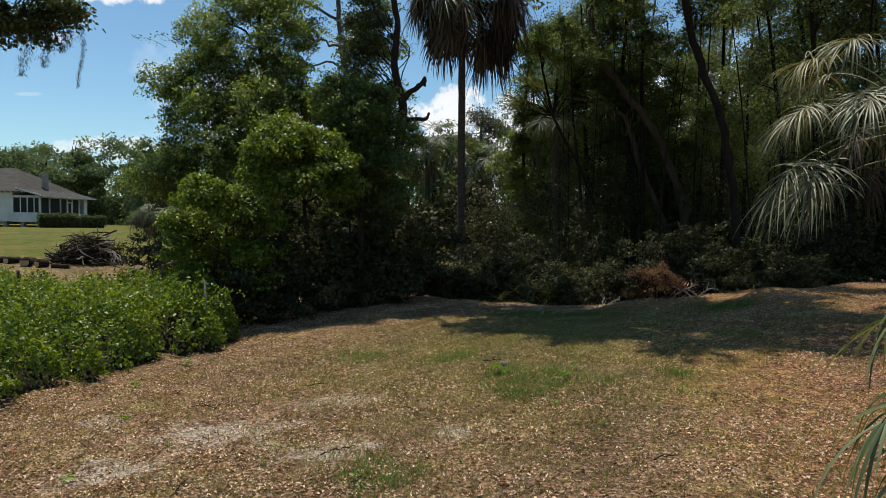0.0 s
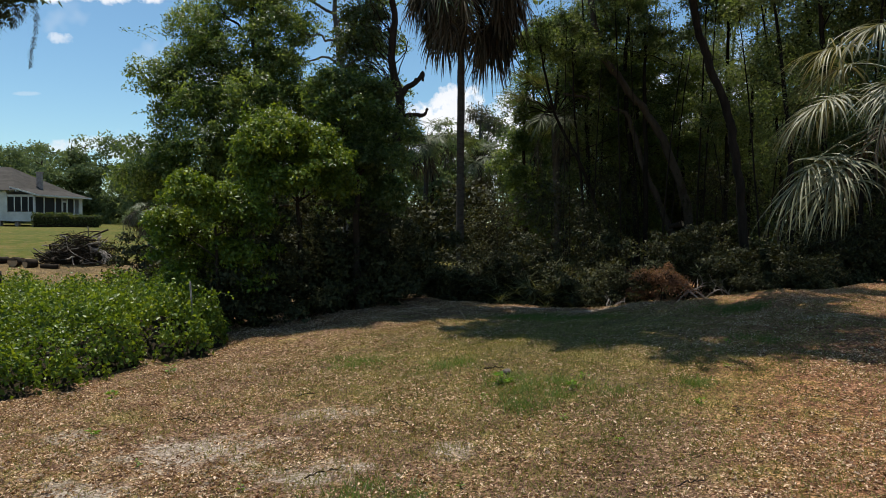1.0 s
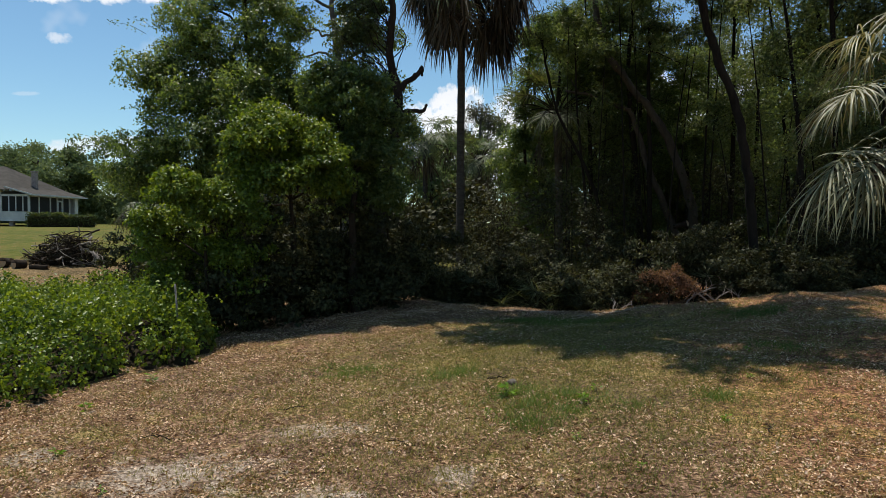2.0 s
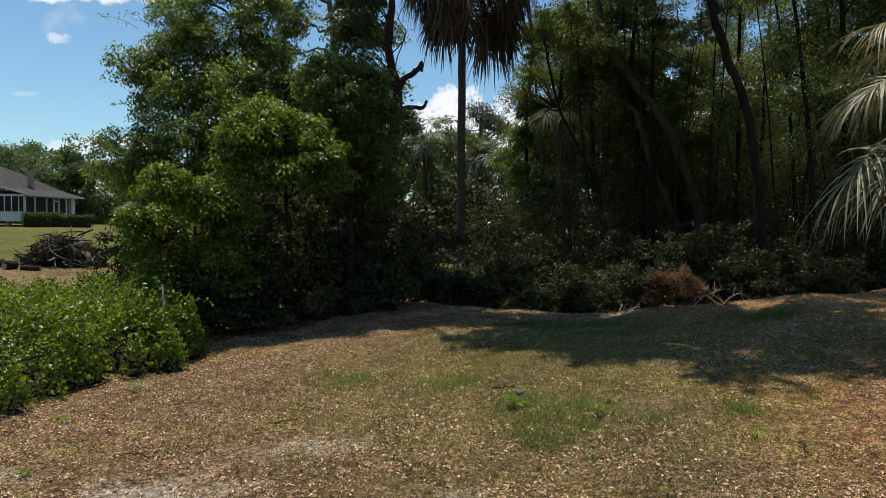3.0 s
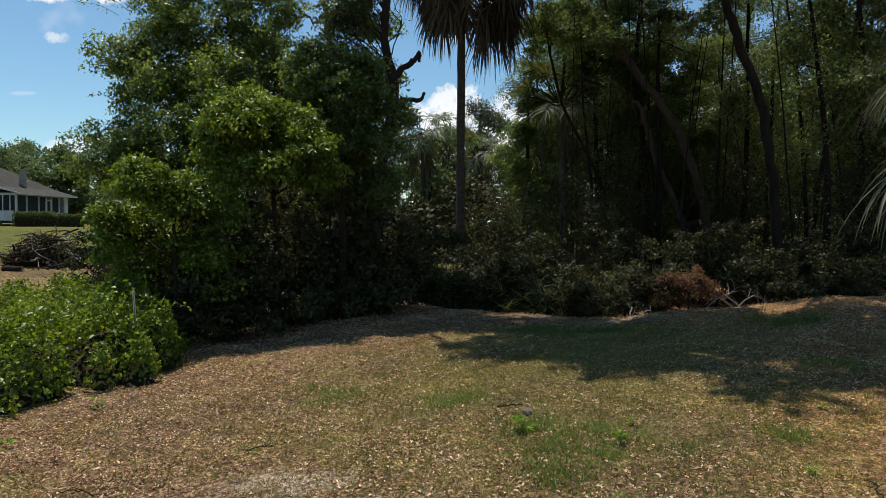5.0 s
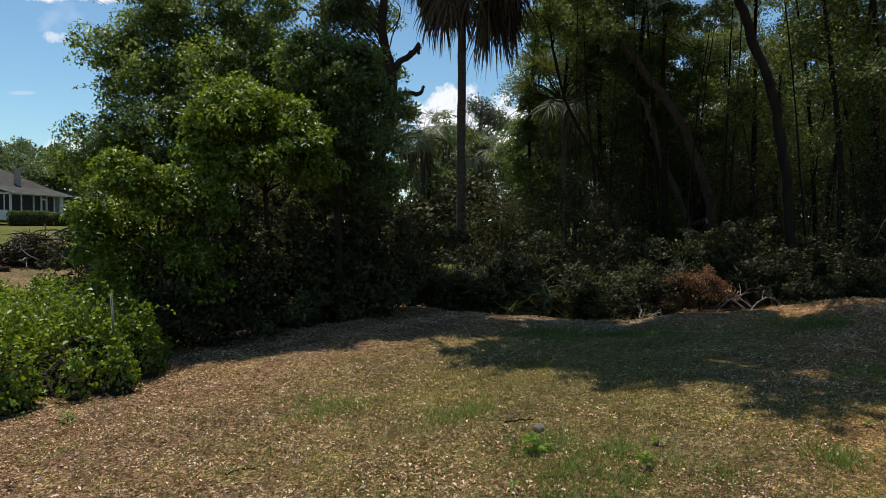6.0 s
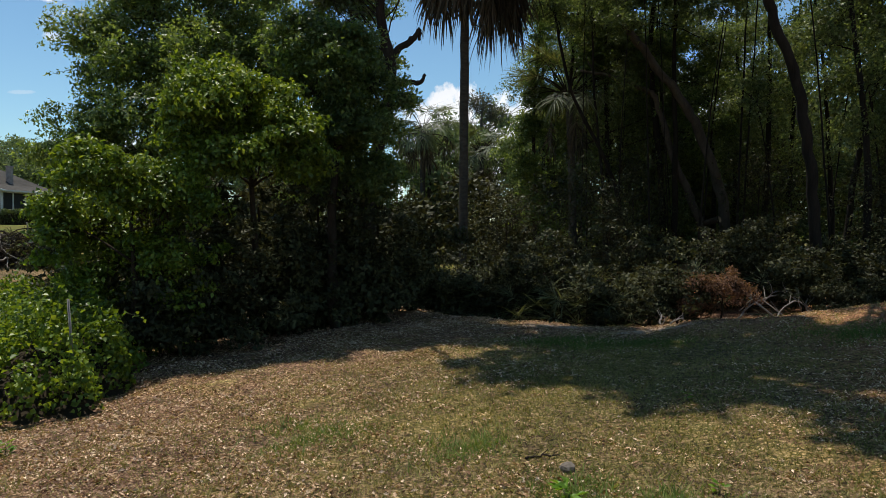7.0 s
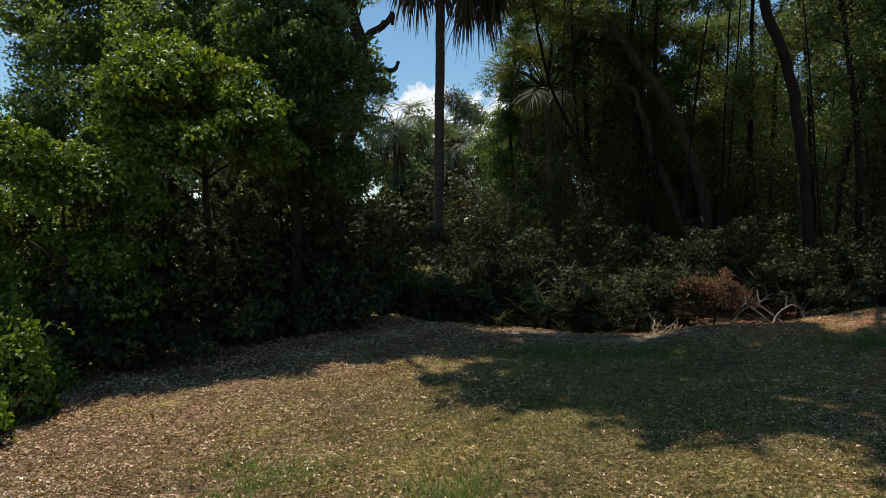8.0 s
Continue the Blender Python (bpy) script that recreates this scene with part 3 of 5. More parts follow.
# left of the clearing: vine-hung trees and bushes
broadleaf("oak_tree", "tall leafy tree hung with vines at the clearing's edge", 11, -7.0, 25.8,
          [(0, 0, -0.2), (-0.2, 0, 3), (0.3, 0.1, 6.5), (0.1, 0, 11)], 0.24, 0.07,
          [(-2.7, -0.6, 7.5, 1.1, 1.2, 1.1), (-2.1, -0.4, 9.0, 1.2, 1.3, 1.1), (-2.4, -1.1, 6.1, 1.2, 1.3, 1.2), (-2.3, -1.6, 4.5, 1.3, 1.3, 1.2), (-1.2, -1.0, 8.4, 1.5, 1.3, 1.3), (-1.0, -1.7, 6.4, 1.6, 1.3, 1.4),
           (-1.0, -0.1, 10.2, 1.6, 1.4, 1.2), (0.6, -0.1, 10.4, 1.7, 1.4, 1.2), (0.8, -1.0, 8.4, 1.5, 1.3, 1.3), (0.9, -1.8, 6.6, 1.4, 1.3, 1.3), (1.9, -0.8, 7.4, 1.0, 1.1, 1.1), (0.6, -2.1, 4.8, 1.6, 1.3, 1.4), (-0.9, -2.0, 4.4, 1.5, 1.3, 1.4), (-0.9, -1.2, 2.6, 1.9, 1.5, 1.4), (-2.2, -0.2, 7.4, 1.2, 1.1, 1.2), (-0.2, -0.4, 7.6, 1.3, 1.1, 1.3), (-3.2, -1.2, 4.6, 0.9, 0.9, 1.2), (2.5, -0.4, 6.4, 1.0, 0.9, 1.1), (3.0, -0.2, 4.8, 1.1, 0.9, 1.2), (3.6, 0.2, 3.4, 1.1, 0.9, 1.0)],
          126000, 0.083, BUSH, clump=0.3, moss=14, branches=20, per=55, twigs=34, plain=True)
broadleaf("grey_trunked_tree", "pale grey trunk with an airy crown behind the vine-hung trees", 17, -5.0, 33.0,
          [(0.6, 0, -0.3), (0.6, 0, 6), (0.45, 0, 9.2), (0.1, 0, 11.4), (-0.1, 0, 14.5)], 0.21, 0.09,
          [(-0.6, 0.4, 14.2, 2.6, 1.8, 1.3), (1.8, 0.4, 13.0, 1.5, 1.2, 1.0), (2.4, 0.5, 11.0, 1.3, 1.1, 0.9), (0.9, 0.9, 9.6, 1.2, 1.0, 0.9), (-1.4, 0.6, 11.6, 1.4, 1.0, 1.0), (2.7, 0.4, 9.0, 1.0, 0.9, 0.9), (0.6, 1.0, 11.8, 1.2, 1.0, 0.9), (-2.8, 0.6, 13.2, 1.6, 1.2, 1.1), (-2.6, 0.8, 10.2, 1.4, 1.1, 1.0), (1.6, 0.9, 7.9, 1.2, 1.0, 0.9)],
          30000, 0.11, BUSH, clump=0.42, bark=GREY_BARK, branches=16, plain=True, per=60)
broadleaf("vine_covered_tree", "bright green vine-covered small tree with layered leaf clumps", 12, -4.1, 20.2,
          [(0, 0, -0.2), (0.1, 0.1, 1.6), (0, 0, 4.2)], 0.10, 0.04,
          [(-0.7, -0.6, 5.4, 0.7, 0.7, 0.6), (0.1, -0.8, 4.95, 0.8, 0.8, 0.6), (0.9, -0.8, 4.3, 0.75, 0.8, 0.6), (-0.8, -1.1, 4.4, 0.9, 0.8, 0.7), (0.2, -1.3, 3.9, 0.9, 0.8, 0.7), (1.15, -0.5, 3.75, 0.6, 0.7, 0.5), (-0.7, -0.6, 3.85, 0.8, 0.8, 0.5), (0.3, 0.0, 4.5, 0.9, 0.6, 0.7)],
          26000, 0.1, VINE, clump=0.27, per=60)
broadleaf("round_bush", "rounded bright green bush covered with vines", 13, -5.75, 18.3,
          [(0, 0, -0.2), (0.05, 0, 1.1), (0, 0, 2.6)], 0.09, 0.03,
          [(-0.35, -0.2, 3.3, 1.1, 1.0, 0.65), (0.75, -0.1, 2.85, 1.0, 1.0, 0.6), (-1.15, -0.1, 2.5, 0.65, 0.8, 0.8), (-0.5, 0.5, 1.9, 1.0, 0.8, 1.0), (0.3, 0.6, 2.0, 1.1, 0.8, 0.9), (0.3, 0.6, 1.0, 1.4, 0.9, 0.9)],
          28000, 0.094, VINE, "bush", clump=0.22, per=55)
broadleaf("shade_tree", "dark leafy tree beside the dead-limbed oak", 14, -2.45, 21.4,
          [(0, 0, -0.2), (-0.1, 0, 2.2), (0.1, 0.2, 6.0)], 0.15, 0.05,
          [(-0.9, 0.3, 6.5, 0.9, 1.0, 0.7), (0.25, 0.2, 6.5, 0.85, 0.9, 0.65), (0.85, -0.1, 5.5, 0.7, 0.8, 0.7), (-0.5, -0.3, 5.3, 1.1, 1.0, 0.9), (0.5, -0.3, 4.4, 1.0, 0.9, 0.8), (0.9, 0.3, 3.4, 0.75, 0.8, 0.7), (-0.4, 0.6, 3.6, 1.1, 0.8, 0.8)],
          46000, 0.085, BUSH, clump=0.27, per=65, plain=True, twigs=16)
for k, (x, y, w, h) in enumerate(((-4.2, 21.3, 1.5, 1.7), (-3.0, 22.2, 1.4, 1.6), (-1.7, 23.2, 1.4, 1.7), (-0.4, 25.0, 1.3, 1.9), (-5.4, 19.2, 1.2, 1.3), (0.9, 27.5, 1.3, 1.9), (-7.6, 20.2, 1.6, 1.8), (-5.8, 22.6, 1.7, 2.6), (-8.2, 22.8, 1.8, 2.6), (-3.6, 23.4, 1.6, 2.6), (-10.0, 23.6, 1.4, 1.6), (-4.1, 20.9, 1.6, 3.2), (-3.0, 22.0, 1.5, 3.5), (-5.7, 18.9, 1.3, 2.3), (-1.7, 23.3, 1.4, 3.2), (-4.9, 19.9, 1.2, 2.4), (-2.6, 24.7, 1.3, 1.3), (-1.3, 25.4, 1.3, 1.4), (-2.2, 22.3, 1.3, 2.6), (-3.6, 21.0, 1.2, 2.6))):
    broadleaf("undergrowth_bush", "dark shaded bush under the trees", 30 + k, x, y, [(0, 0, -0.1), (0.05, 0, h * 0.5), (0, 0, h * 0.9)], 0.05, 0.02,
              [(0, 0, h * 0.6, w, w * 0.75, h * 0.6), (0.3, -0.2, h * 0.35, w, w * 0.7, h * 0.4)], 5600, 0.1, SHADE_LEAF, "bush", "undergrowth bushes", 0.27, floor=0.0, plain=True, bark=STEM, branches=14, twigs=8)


def dead_limbed_oak():
    rng = np.random.default_rng(21)
    x, y = -1.9, 25.8
    thing = base("oak_tree", x, y, lay(x, y), "old oak with bare broken limbs beside the palm", "tree")
    line = curve_points([(0.1, 0, -0.2), (-0.3, 0.1, 3.2), (0.25, 0, 5.9), (0.35, 0, 7.2), (0.05, 0, 8.7), (0.15, 0, 10.3), (-0.3, 0, 13.0)], 6, rng, 0.02)
    part("trunk", smooth(mesh_data("trunk", *tube(line, 0.22, 0.10, 10, rng, 0.08))), BARK, thing)
    bare = (([(0.32, 0, 7.3), (0.6, 0, 7.65), (0.85, 0, 7.8), (1.08, 0.02, 8.02), (1.2, 0.02, 8.22), (1.18, 0.03, 7.9)], 0.12, 0.05),
            ([(0.3, 0, 6.5), (0.7, 0, 6.68), (1.1, 0.02, 6.66), (1.25, 0.02, 6.72), (1.36, 0.02, 6.92)], 0.10, 0.045))
    for points, a, b in bare:
        part("limb", smooth(mesh_data("limb", *tube(curve_points(points, 4, rng, 0.01), a, b, 8, rng, 0.1))), BARK, thing, "bare broken limb")
    lobes = [(-0.3, 0.4, 13.2, 2.0, 1.8, 1.4), (-1.3, 0.3, 10.3, 1.0, 0.9, 0.8), (-0.9, 0.3, 11.6, 0.9, 1.0, 0.8), (-1.5, 0.2, 9.0, 0.9, 0.8, 0.9), (-0.8, 0.3, 9.6, 0.7, 0.7, 0.9)]
    (v, f), centres = foliage(rng, lobes, 14000, 0.10, 0.30, plain=True)
    part("branch_work", smooth(mesh_data("branch_work", *joined([limbs(rng, line[np.argmin(np.abs(line[:, 2] - max(7.5, c[2] - 2)))], [c], 0.022, 0.006) for c in centres[:45]]))), BARK, thing)
    part("crown", mesh_data("crown", v, f), OAK, thing)
    part("moss", mesh_data("moss", *moss_strands(rng, centres[:40], 0.5, 1.6)), MOSS, thing, "grey hanging moss")["kind"] = "stuff"
    # masses above the view, each set where its shadow should fall on the clearing
    shade_crown(thing, rng, [(1.7, -4.1, 16, 2.0, 1.9, 1.1), (3.2, -6.1, 16, 2.0, 1.9, 1.0), (1.1, -5.4, 16.2, 1.5, 1.4, 0.9), (2.9, -7.4, 15.8, 1.5, 1.2, 0.9), (4.8, -5.9, 16, 1.6, 1.5, 0.9), (4.3, -3.8, 16, 1.9, 1.8, 1.1),
                            (0.8, -2.3, 15.6, 1.7, 1.6, 1.0), (2.0, -1.6, 14.5, 1.7, 1.2, 0.9), (0.1, -0.9, 14.0, 1.7, 1.5, 0.9), (-1.4, -2.3, 14.0, 1.5, 1.3, 0.8), (3.4, -1.6, 16, 1.6, 1.1, 0.9), (5.8, -2.3, 16, 1.7, 1.4, 0.9), (5.2, -4.6, 16.2, 1.5, 1.4, 0.9), (5.9, -6.4, 16, 1.5, 1.2, 0.9), (7.6, -6.2, 16, 1.4, 1.2, 0.9), (2.6, -2.4, 16.2, 1.4, 1.3, 0.9), (2.2, -5.3, 16.4, 1.3, 1.2, 0.8), (0.3, 1.9, 14.0, 1.6, 1.4, 0.8), (2.7, 0.9, 14.8, 1.8, 1.2, 1.0), (3.5, -4.9, 16, 1.3, 1.2, 0.8), (4.8, -2.1, 16, 1.3, 1.2, 0.8)], (-0.3, 0, 13.0), 25000)


tall_palm = cabbage_palm("tall cabbage palm with a skirt of brown dead fronds", 41, 0.82, 32.0, 13.5, 0.165, 0, 0, 1.6)
crown_of(tall_palm, np.random.default_rng(49), 0.1, TALL_FRONDS, 20, 1.4)
for first, spread, count, s, z in ((146, 74, 26, 1.65, 0.75), (-50, 96, 40, 2.0, 0.2), (225, 50, 12, 1.6, -0.1), (100, 40, 8, 1.7, 0.2)):
    crown_of(tall_palm, np.random.default_rng(first + 400), z, DEAD_FRONDS, count, s, "dead_frond", spread, first, tilt=9, radius=0.16)
lawn_palm = cabbage_palm("low cabbage palm with a brown skirt on the lawn", 42, -17.35, 42.0, 2.6, 0.2, 0, 0, 0.7)
crown_of(lawn_palm, np.random.default_rng(48), 0.0, [*TALL_FRONDS[2:], GREEN_FRONDS[4]], 30, 0.72)
crown_of(lawn_palm, np.random.default_rng(50), -0.3, DEAD_FRONDS, 36, 0.85, "dead_frond", radius=0.2)
edge_palm = cabbage_palm("cabbage palm with drooping pale fronds at the clearing's edge", 43, 8.35, 12.5, 4.0, 0.18, 0, 7, 0.9)
# umbrellas of blades towards the clearing
for kind, turn, z, lean, s in ((0, 172, 0.25, 8, 0.95), (0, 203, 0.35, -10, 0.95), (1, 186, -0.05, -6, 1.05), (1, 214, 0.1, 8, 0.9), (1, 160, 0.0, 0, 0.9), (2, 183, -0.2, 4, 1.28), (2, 199, -0.35, -8, 1.15), (2, 168, -0.35, 6, 1.0),
                               (2, 186, -0.8, -4, 0.85), (1, 222, 0.0, 0, 1.0), (1, 240, 0.1, 0, 1.0), (0, 262, 0.2, 0, 1.0), (1, 140, 0.0, 0, 1.0), (0, 120, 0.1, 0, 1.0), (1, 300, 0.0, 0, 1.0), (1, 20, 0.0, 0, 1.0), (1, 70, 0.0, 0, 1.0)):
    set_frond(edge_palm, EDGE_FRONDS[kind], turn, z, lean, s)
near_palm = cabbage_palm("young palm with broad drooping green blades", 44, 3.75, 3.55, 1.7, 0.15, 0, 0, 0.55)
for kind, turn, z, lean, s in ((2, 172, 0.0, 0, 0.62), (2, 192, -0.05, 6, 0.6), (1, 120, 0.1, 0, 0.6), (2, 181, -0.2, -8, 0.55), (1, 20, 0.1, 0, 0.6), (1, 70, 0.1, 0, 0.6), (1, 300, 0.1, 0, 0.6), (2, 340, 0.1, 0, 0.6), (1, 40, 0.1, 0, 0.6)):
    set_frond(near_palm, NEAR_FRONDS[kind - 1], turn, z, lean, s)
wood_palm = cabbage_palm("shaded cabbage palm in the wood", 45, 6.6, 40.0, 8.9, 0.19, 0, 0, 1.55, lean=(-0.3, 0))
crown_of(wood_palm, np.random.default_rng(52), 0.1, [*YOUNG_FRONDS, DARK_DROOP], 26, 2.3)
crown_of(wood_palm, np.random.default_rng(53), -0.3, DEAD_FRONDS[2:], 5, 1.4, "dead_frond")
cabbage_palm("cabbage palm behind the gap in the trees", 46, -1.2, 52.0, 7.8, 0.17, 26, 12, 1.3, kinds=TALL_FRONDS)
cabbage_palm("cabbage palm behind the gap in the trees", 47, 3.0, 56.0, 7.0, 0.17, 26, 12, 1.3, kinds=TALL_FRONDS)


# the wood on the right: variants that repeat
def wood_tree(seed, tall, bend, wide, leaves, crown_from):
    rng = np.random.default_rng(seed)
    lobes = []
    for k in range(7):
        h = crown_from + (tall - crown_from) * (k + 0.5) / 7
        a = rng.uniform(0, 6.28)
        out = wide * 0.55 * rng.random()
        t = h / tall
        lobes.append((bend * t * t + out * math.cos(a), out * math.sin(a), h, wide * rng.uniform(0.5, 0.8), wide * rng.uniform(0.5, 0.8), 1.0 + rng.random() * 0.6))
    return broadleaf("woodland_tree", "slender woodland tree with a dark trunk and thin leaves", seed, 0, 0,
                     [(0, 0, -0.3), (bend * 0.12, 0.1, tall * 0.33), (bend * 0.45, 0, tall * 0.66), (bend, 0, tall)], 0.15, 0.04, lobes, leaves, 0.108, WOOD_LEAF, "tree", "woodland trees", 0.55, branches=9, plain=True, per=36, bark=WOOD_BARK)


KINDS = [wood_tree(61, 16.5, -3.0, 2.9, 13000, 5.5), wood_tree(62, 18.0, 1.2, 2.7, 13000, 4.5), wood_tree(63, 14.0, 0.5, 2.3, 13500, 2.0)]
SPOTS = ((7.2, 43.5, 0, 264), (9.4, 42.4, 1, 275), (11.8, 43.0, 2, 258), (14.4, 42.0, 0, 272), (16.6, 30.5, 0, 280), (13.6, 27.6, 0, 272), (8.2, 46.0, 2, 40), (13.0, 46.5, 1, 10), (10.4, 47.0, 0, 0), (15.6, 29.0, 1, 200), (16.5, 44.0, 1, 80), (17.6, 47.0, 2, 140), (19.4, 48.5, 1, 30), (15.4, 41.5, 2, 95), (17.5, 40.5, 2, 300),
         (18.5, 34.0, 1, 20), (18.0, 28.5, 0, 250), (19.0, 31.0, 2, 60), (6.4, 48.0, 2, 120), (15.4, 38.5, 1, 250), (18.5, 38.0, 0, 30), (22.0, 35.0, 1, 140),
         (12.0, 50.0, 2, 220), (9.0, 52.0, 0, 15), (21.0, 26.5, 2, 310), (24.5, 30.0, 0, 70), (18.5, 24.5, 2, 190),
         (8.4, 40.2, 2, 160), (10.9, 40.8, 2, 80))
for k, (x, y, kind, turn) in enumerate(SPOTS):
    m = pose(x, y, lay(x, y), 0, 0, turn) @ Matrix.Scale(0.9 + 0.25 * ((k * 7) % 5) / 5, 4)
    copy_thing(KINDS[kind], m)
for kind in KINDS:
    for o in (*kind.children_recursive, kind):
        bpy.data.objects.remove(o)


def shade_crown(thing, rng, lobes, root, leaves):
    """Unseen boughs added above the view to shade the clearing and the wood."""
    (v, f), centres = foliage(rng, lobes, leaves, 0.25, 0.5, lumps=5, plain=True)
    boughs = joined([limbs(rng, root, [lobe[:3]], 0.09, 0.03) for lobe in lobes])
    tagged(part("bough", smooth(mesh_data("bough", *boughs)), BARK, thing), "unseen upper bough added to cast shade", kind="stuff")
    part("crown", mesh_data("crown", v, f), WOOD_LEAF, thing)


dead_limbed_oak()


def leaning_trunk(label, seed, x, y, points, r0, r1, crown, leaves, high=None, bark=None):
    """A single wood tree with a bent trunk of its own."""
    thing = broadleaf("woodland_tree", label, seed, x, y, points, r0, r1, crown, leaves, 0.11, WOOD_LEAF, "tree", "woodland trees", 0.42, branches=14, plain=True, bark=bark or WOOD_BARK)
    if high:
        shade_crown(thing, np.random.default_rng(seed + 500), high, points[-1], 10500)


leaning_trunk("tree with a dark trunk bent in a long bow", 64, 13.6, 38.0, [(0.1, 0, -0.3), (-0.06, 0, 1.2), (-0.36, 0, 3.1), (-0.92, 0, 5.1), (-1.82, 0, 7.2), (-2.7, 0, 8.6), (-3.5, 0, 9.5), (-4.6, 0, 11.0), (-5.25, 0.2, 12.2), (-5.6, 0.5, 15.0)], 0.27, 0.14,
              [(-5.6, 1.2, 15.2, 2.2, 1.6, 1.3), (-4.2, 1.4, 13.6, 1.4, 1.2, 1.0)], 5000, bark=BOW_BARK)
leaning_trunk("tree whose dark trunk bends over into a long level limb", 65, 13.0, 38.6, [(0.1, 0, -0.3), (-0.3, 0, 1.7), (-1.1, 0, 3.7), (-1.85, 0, 5.3), (-2.6, 0, 7.6), (-2.95, 0, 8.5), (-3.8, 0, 9.0), (-5.0, 0.0, 9.4), (-6.4, 0.2, 9.7)], 0.22, 0.06,
              [(-5.6, 1.6, 10.6, 1.2, 1.0, 0.8), (-3.6, 1.8, 11.2, 1.2, 1.0, 0.9)], 4000, bark=BOW_BARK)
# unseen leaf masses added over the wood to keep it dark
UNSEEN_CANOPY = [(-7.5 + 2.6 * i + 0.7 * math.sin(3.1 * i + j), -9.5 + 2.3 * j + 0.6 * math.cos(2.3 * i + j), 15.6 + 0.9 * math.sin(1.7 * i + 2.9 * j), 1.9, 1.7, 0.9) for i in range(8) for j in range(4)]
leaning_trunk("straight dark trunk that forks high in the wood", 67, 10.3, 39.2, [(0.6, 0, -0.3), (0.4, 0, 4.0), (-0.05, 0, 8.4), (-0.25, 0, 11.0), (0.0, 0, 15.0)], 0.17, 0.1, [(0.0, 0.8, 15.2, 2.0, 1.6, 1.2)], 4000, UNSEEN_CANOPY)


def cut_limb():
    """A pale sawn limb end that catches the light in the wood."""
    rng = np.random.default_rng(69)
    thing = base("cut_limb", 12.35, 36.4, 2.55, "pale sawn limb end on a dark trunk", "branch")
    part("stub", smooth(mesh_data("stub", *tube(curve_points([(-0.55, 0.25, -0.1), (-0.2, 0.05, 0.0), (0, -0.12, 0.08)], 4), 0.12, 0.16, 10, rng, 0.05))), BARK, thing)
    bm = bmesh.new()
    bmesh.ops.create_circle(bm, cap_ends=True, radius=0.16, segments=14, matrix=pose(0, -0.125, 0.083, 70, 0, 30))
    part("cut_end", bm, CUT, thing, "pale sawn end")


cut_limb()
broadleaf("woodland_tree", "leafy tree draped with green vines beside the gap", 70, 4.9, 42.0, [(0, 0, -0.3), (0.1, 0, 4), (-0.1, 0, 8), (0.2, 0, 13)], 0.14, 0.05,
          [(0.2, 0, 12.6, 1.5, 1.2, 1.4), (-0.1, -0.2, 10.4, 1.2, 1.0, 1.3), (-0.3, -0.1, 8.2, 1.2, 1.0, 1.4), (-0.5, -0.2, 6.0, 1.1, 1.0, 1.3), (0.0, 0, 3.9, 1.2, 1.0, 1.3), (0.6, 0, 2.0, 1.2, 1.0, 1.2)], 26000, 0.11, BUSH, "tree", "woodland trees", 0.4, branches=12, plain=True, twigs=14)
leaning_trunk("thick trunk leaning in at the clearing's edge", 66, 11.2, 26.0, [(0.05, 0, -0.4), (-0.1, 0, 1.7), (-0.4, 0, 4.2), (-0.75, 0, 6.3), (-1.45, 0, 8.2), (-2.0, 0, 9.7), (-2.6, -0.4, 12.2)], 0.165, 0.13,
              [(-2.8, -0.6, 13.5, 2.2, 2.0, 1.5), (-1.4, -1.0, 12.0, 2.0, 1.8, 1.2), (0.2, -2.0, 12.5, 2.0, 1.8, 1.2)], 14000,
              # unseen masses added high over the clearing for its shade
              [(-7.2, -5.3, 15.8, 2.2, 2.0, 1.1), (-4.8, -6.2, 16, 2.2, 2.0, 1.1), (-6.2, -8.3, 15.8, 2.2, 1.8, 1.0), (-3.8, -8.8, 15.8, 2.2, 1.8, 1.0), 
               (-8.8, -8.9, 15.6, 1.8, 1.6, 1.0), (-5.3, -3.9, 16, 2.0, 1.8, 1.0)])
for k, (x, y, lean, tall, r) in enumerate(((8.6, 37.0, -3.6, 12, 0.12), (11.0, 38.0, -0.2, 13, 0.16), (7.6, 37.4, -0.8, 12, 0.09), (12.8, 35.5, 0.3, 14, 0.06), (13.2, 35.8, 0.5, 14, 0.05), (14.2, 30.0, 2.0, 13, 0.12), (9.3, 44.0, 0.2, 13, 0.15), (16.4, 28.0, 0.8, 12, 0.10))):
    leaning_trunk("thin dark trunk in the wood", 160 + k, x, y, [(0, 0, -0.3), (lean * 0.2, 0, tall * 0.35), (lean * 0.75, 0.1, tall * 0.7), (lean, 0, tall)], r, r * 0.4, [(lean, 0, tall, 1.4, 1.3, 1.4)], 3000)


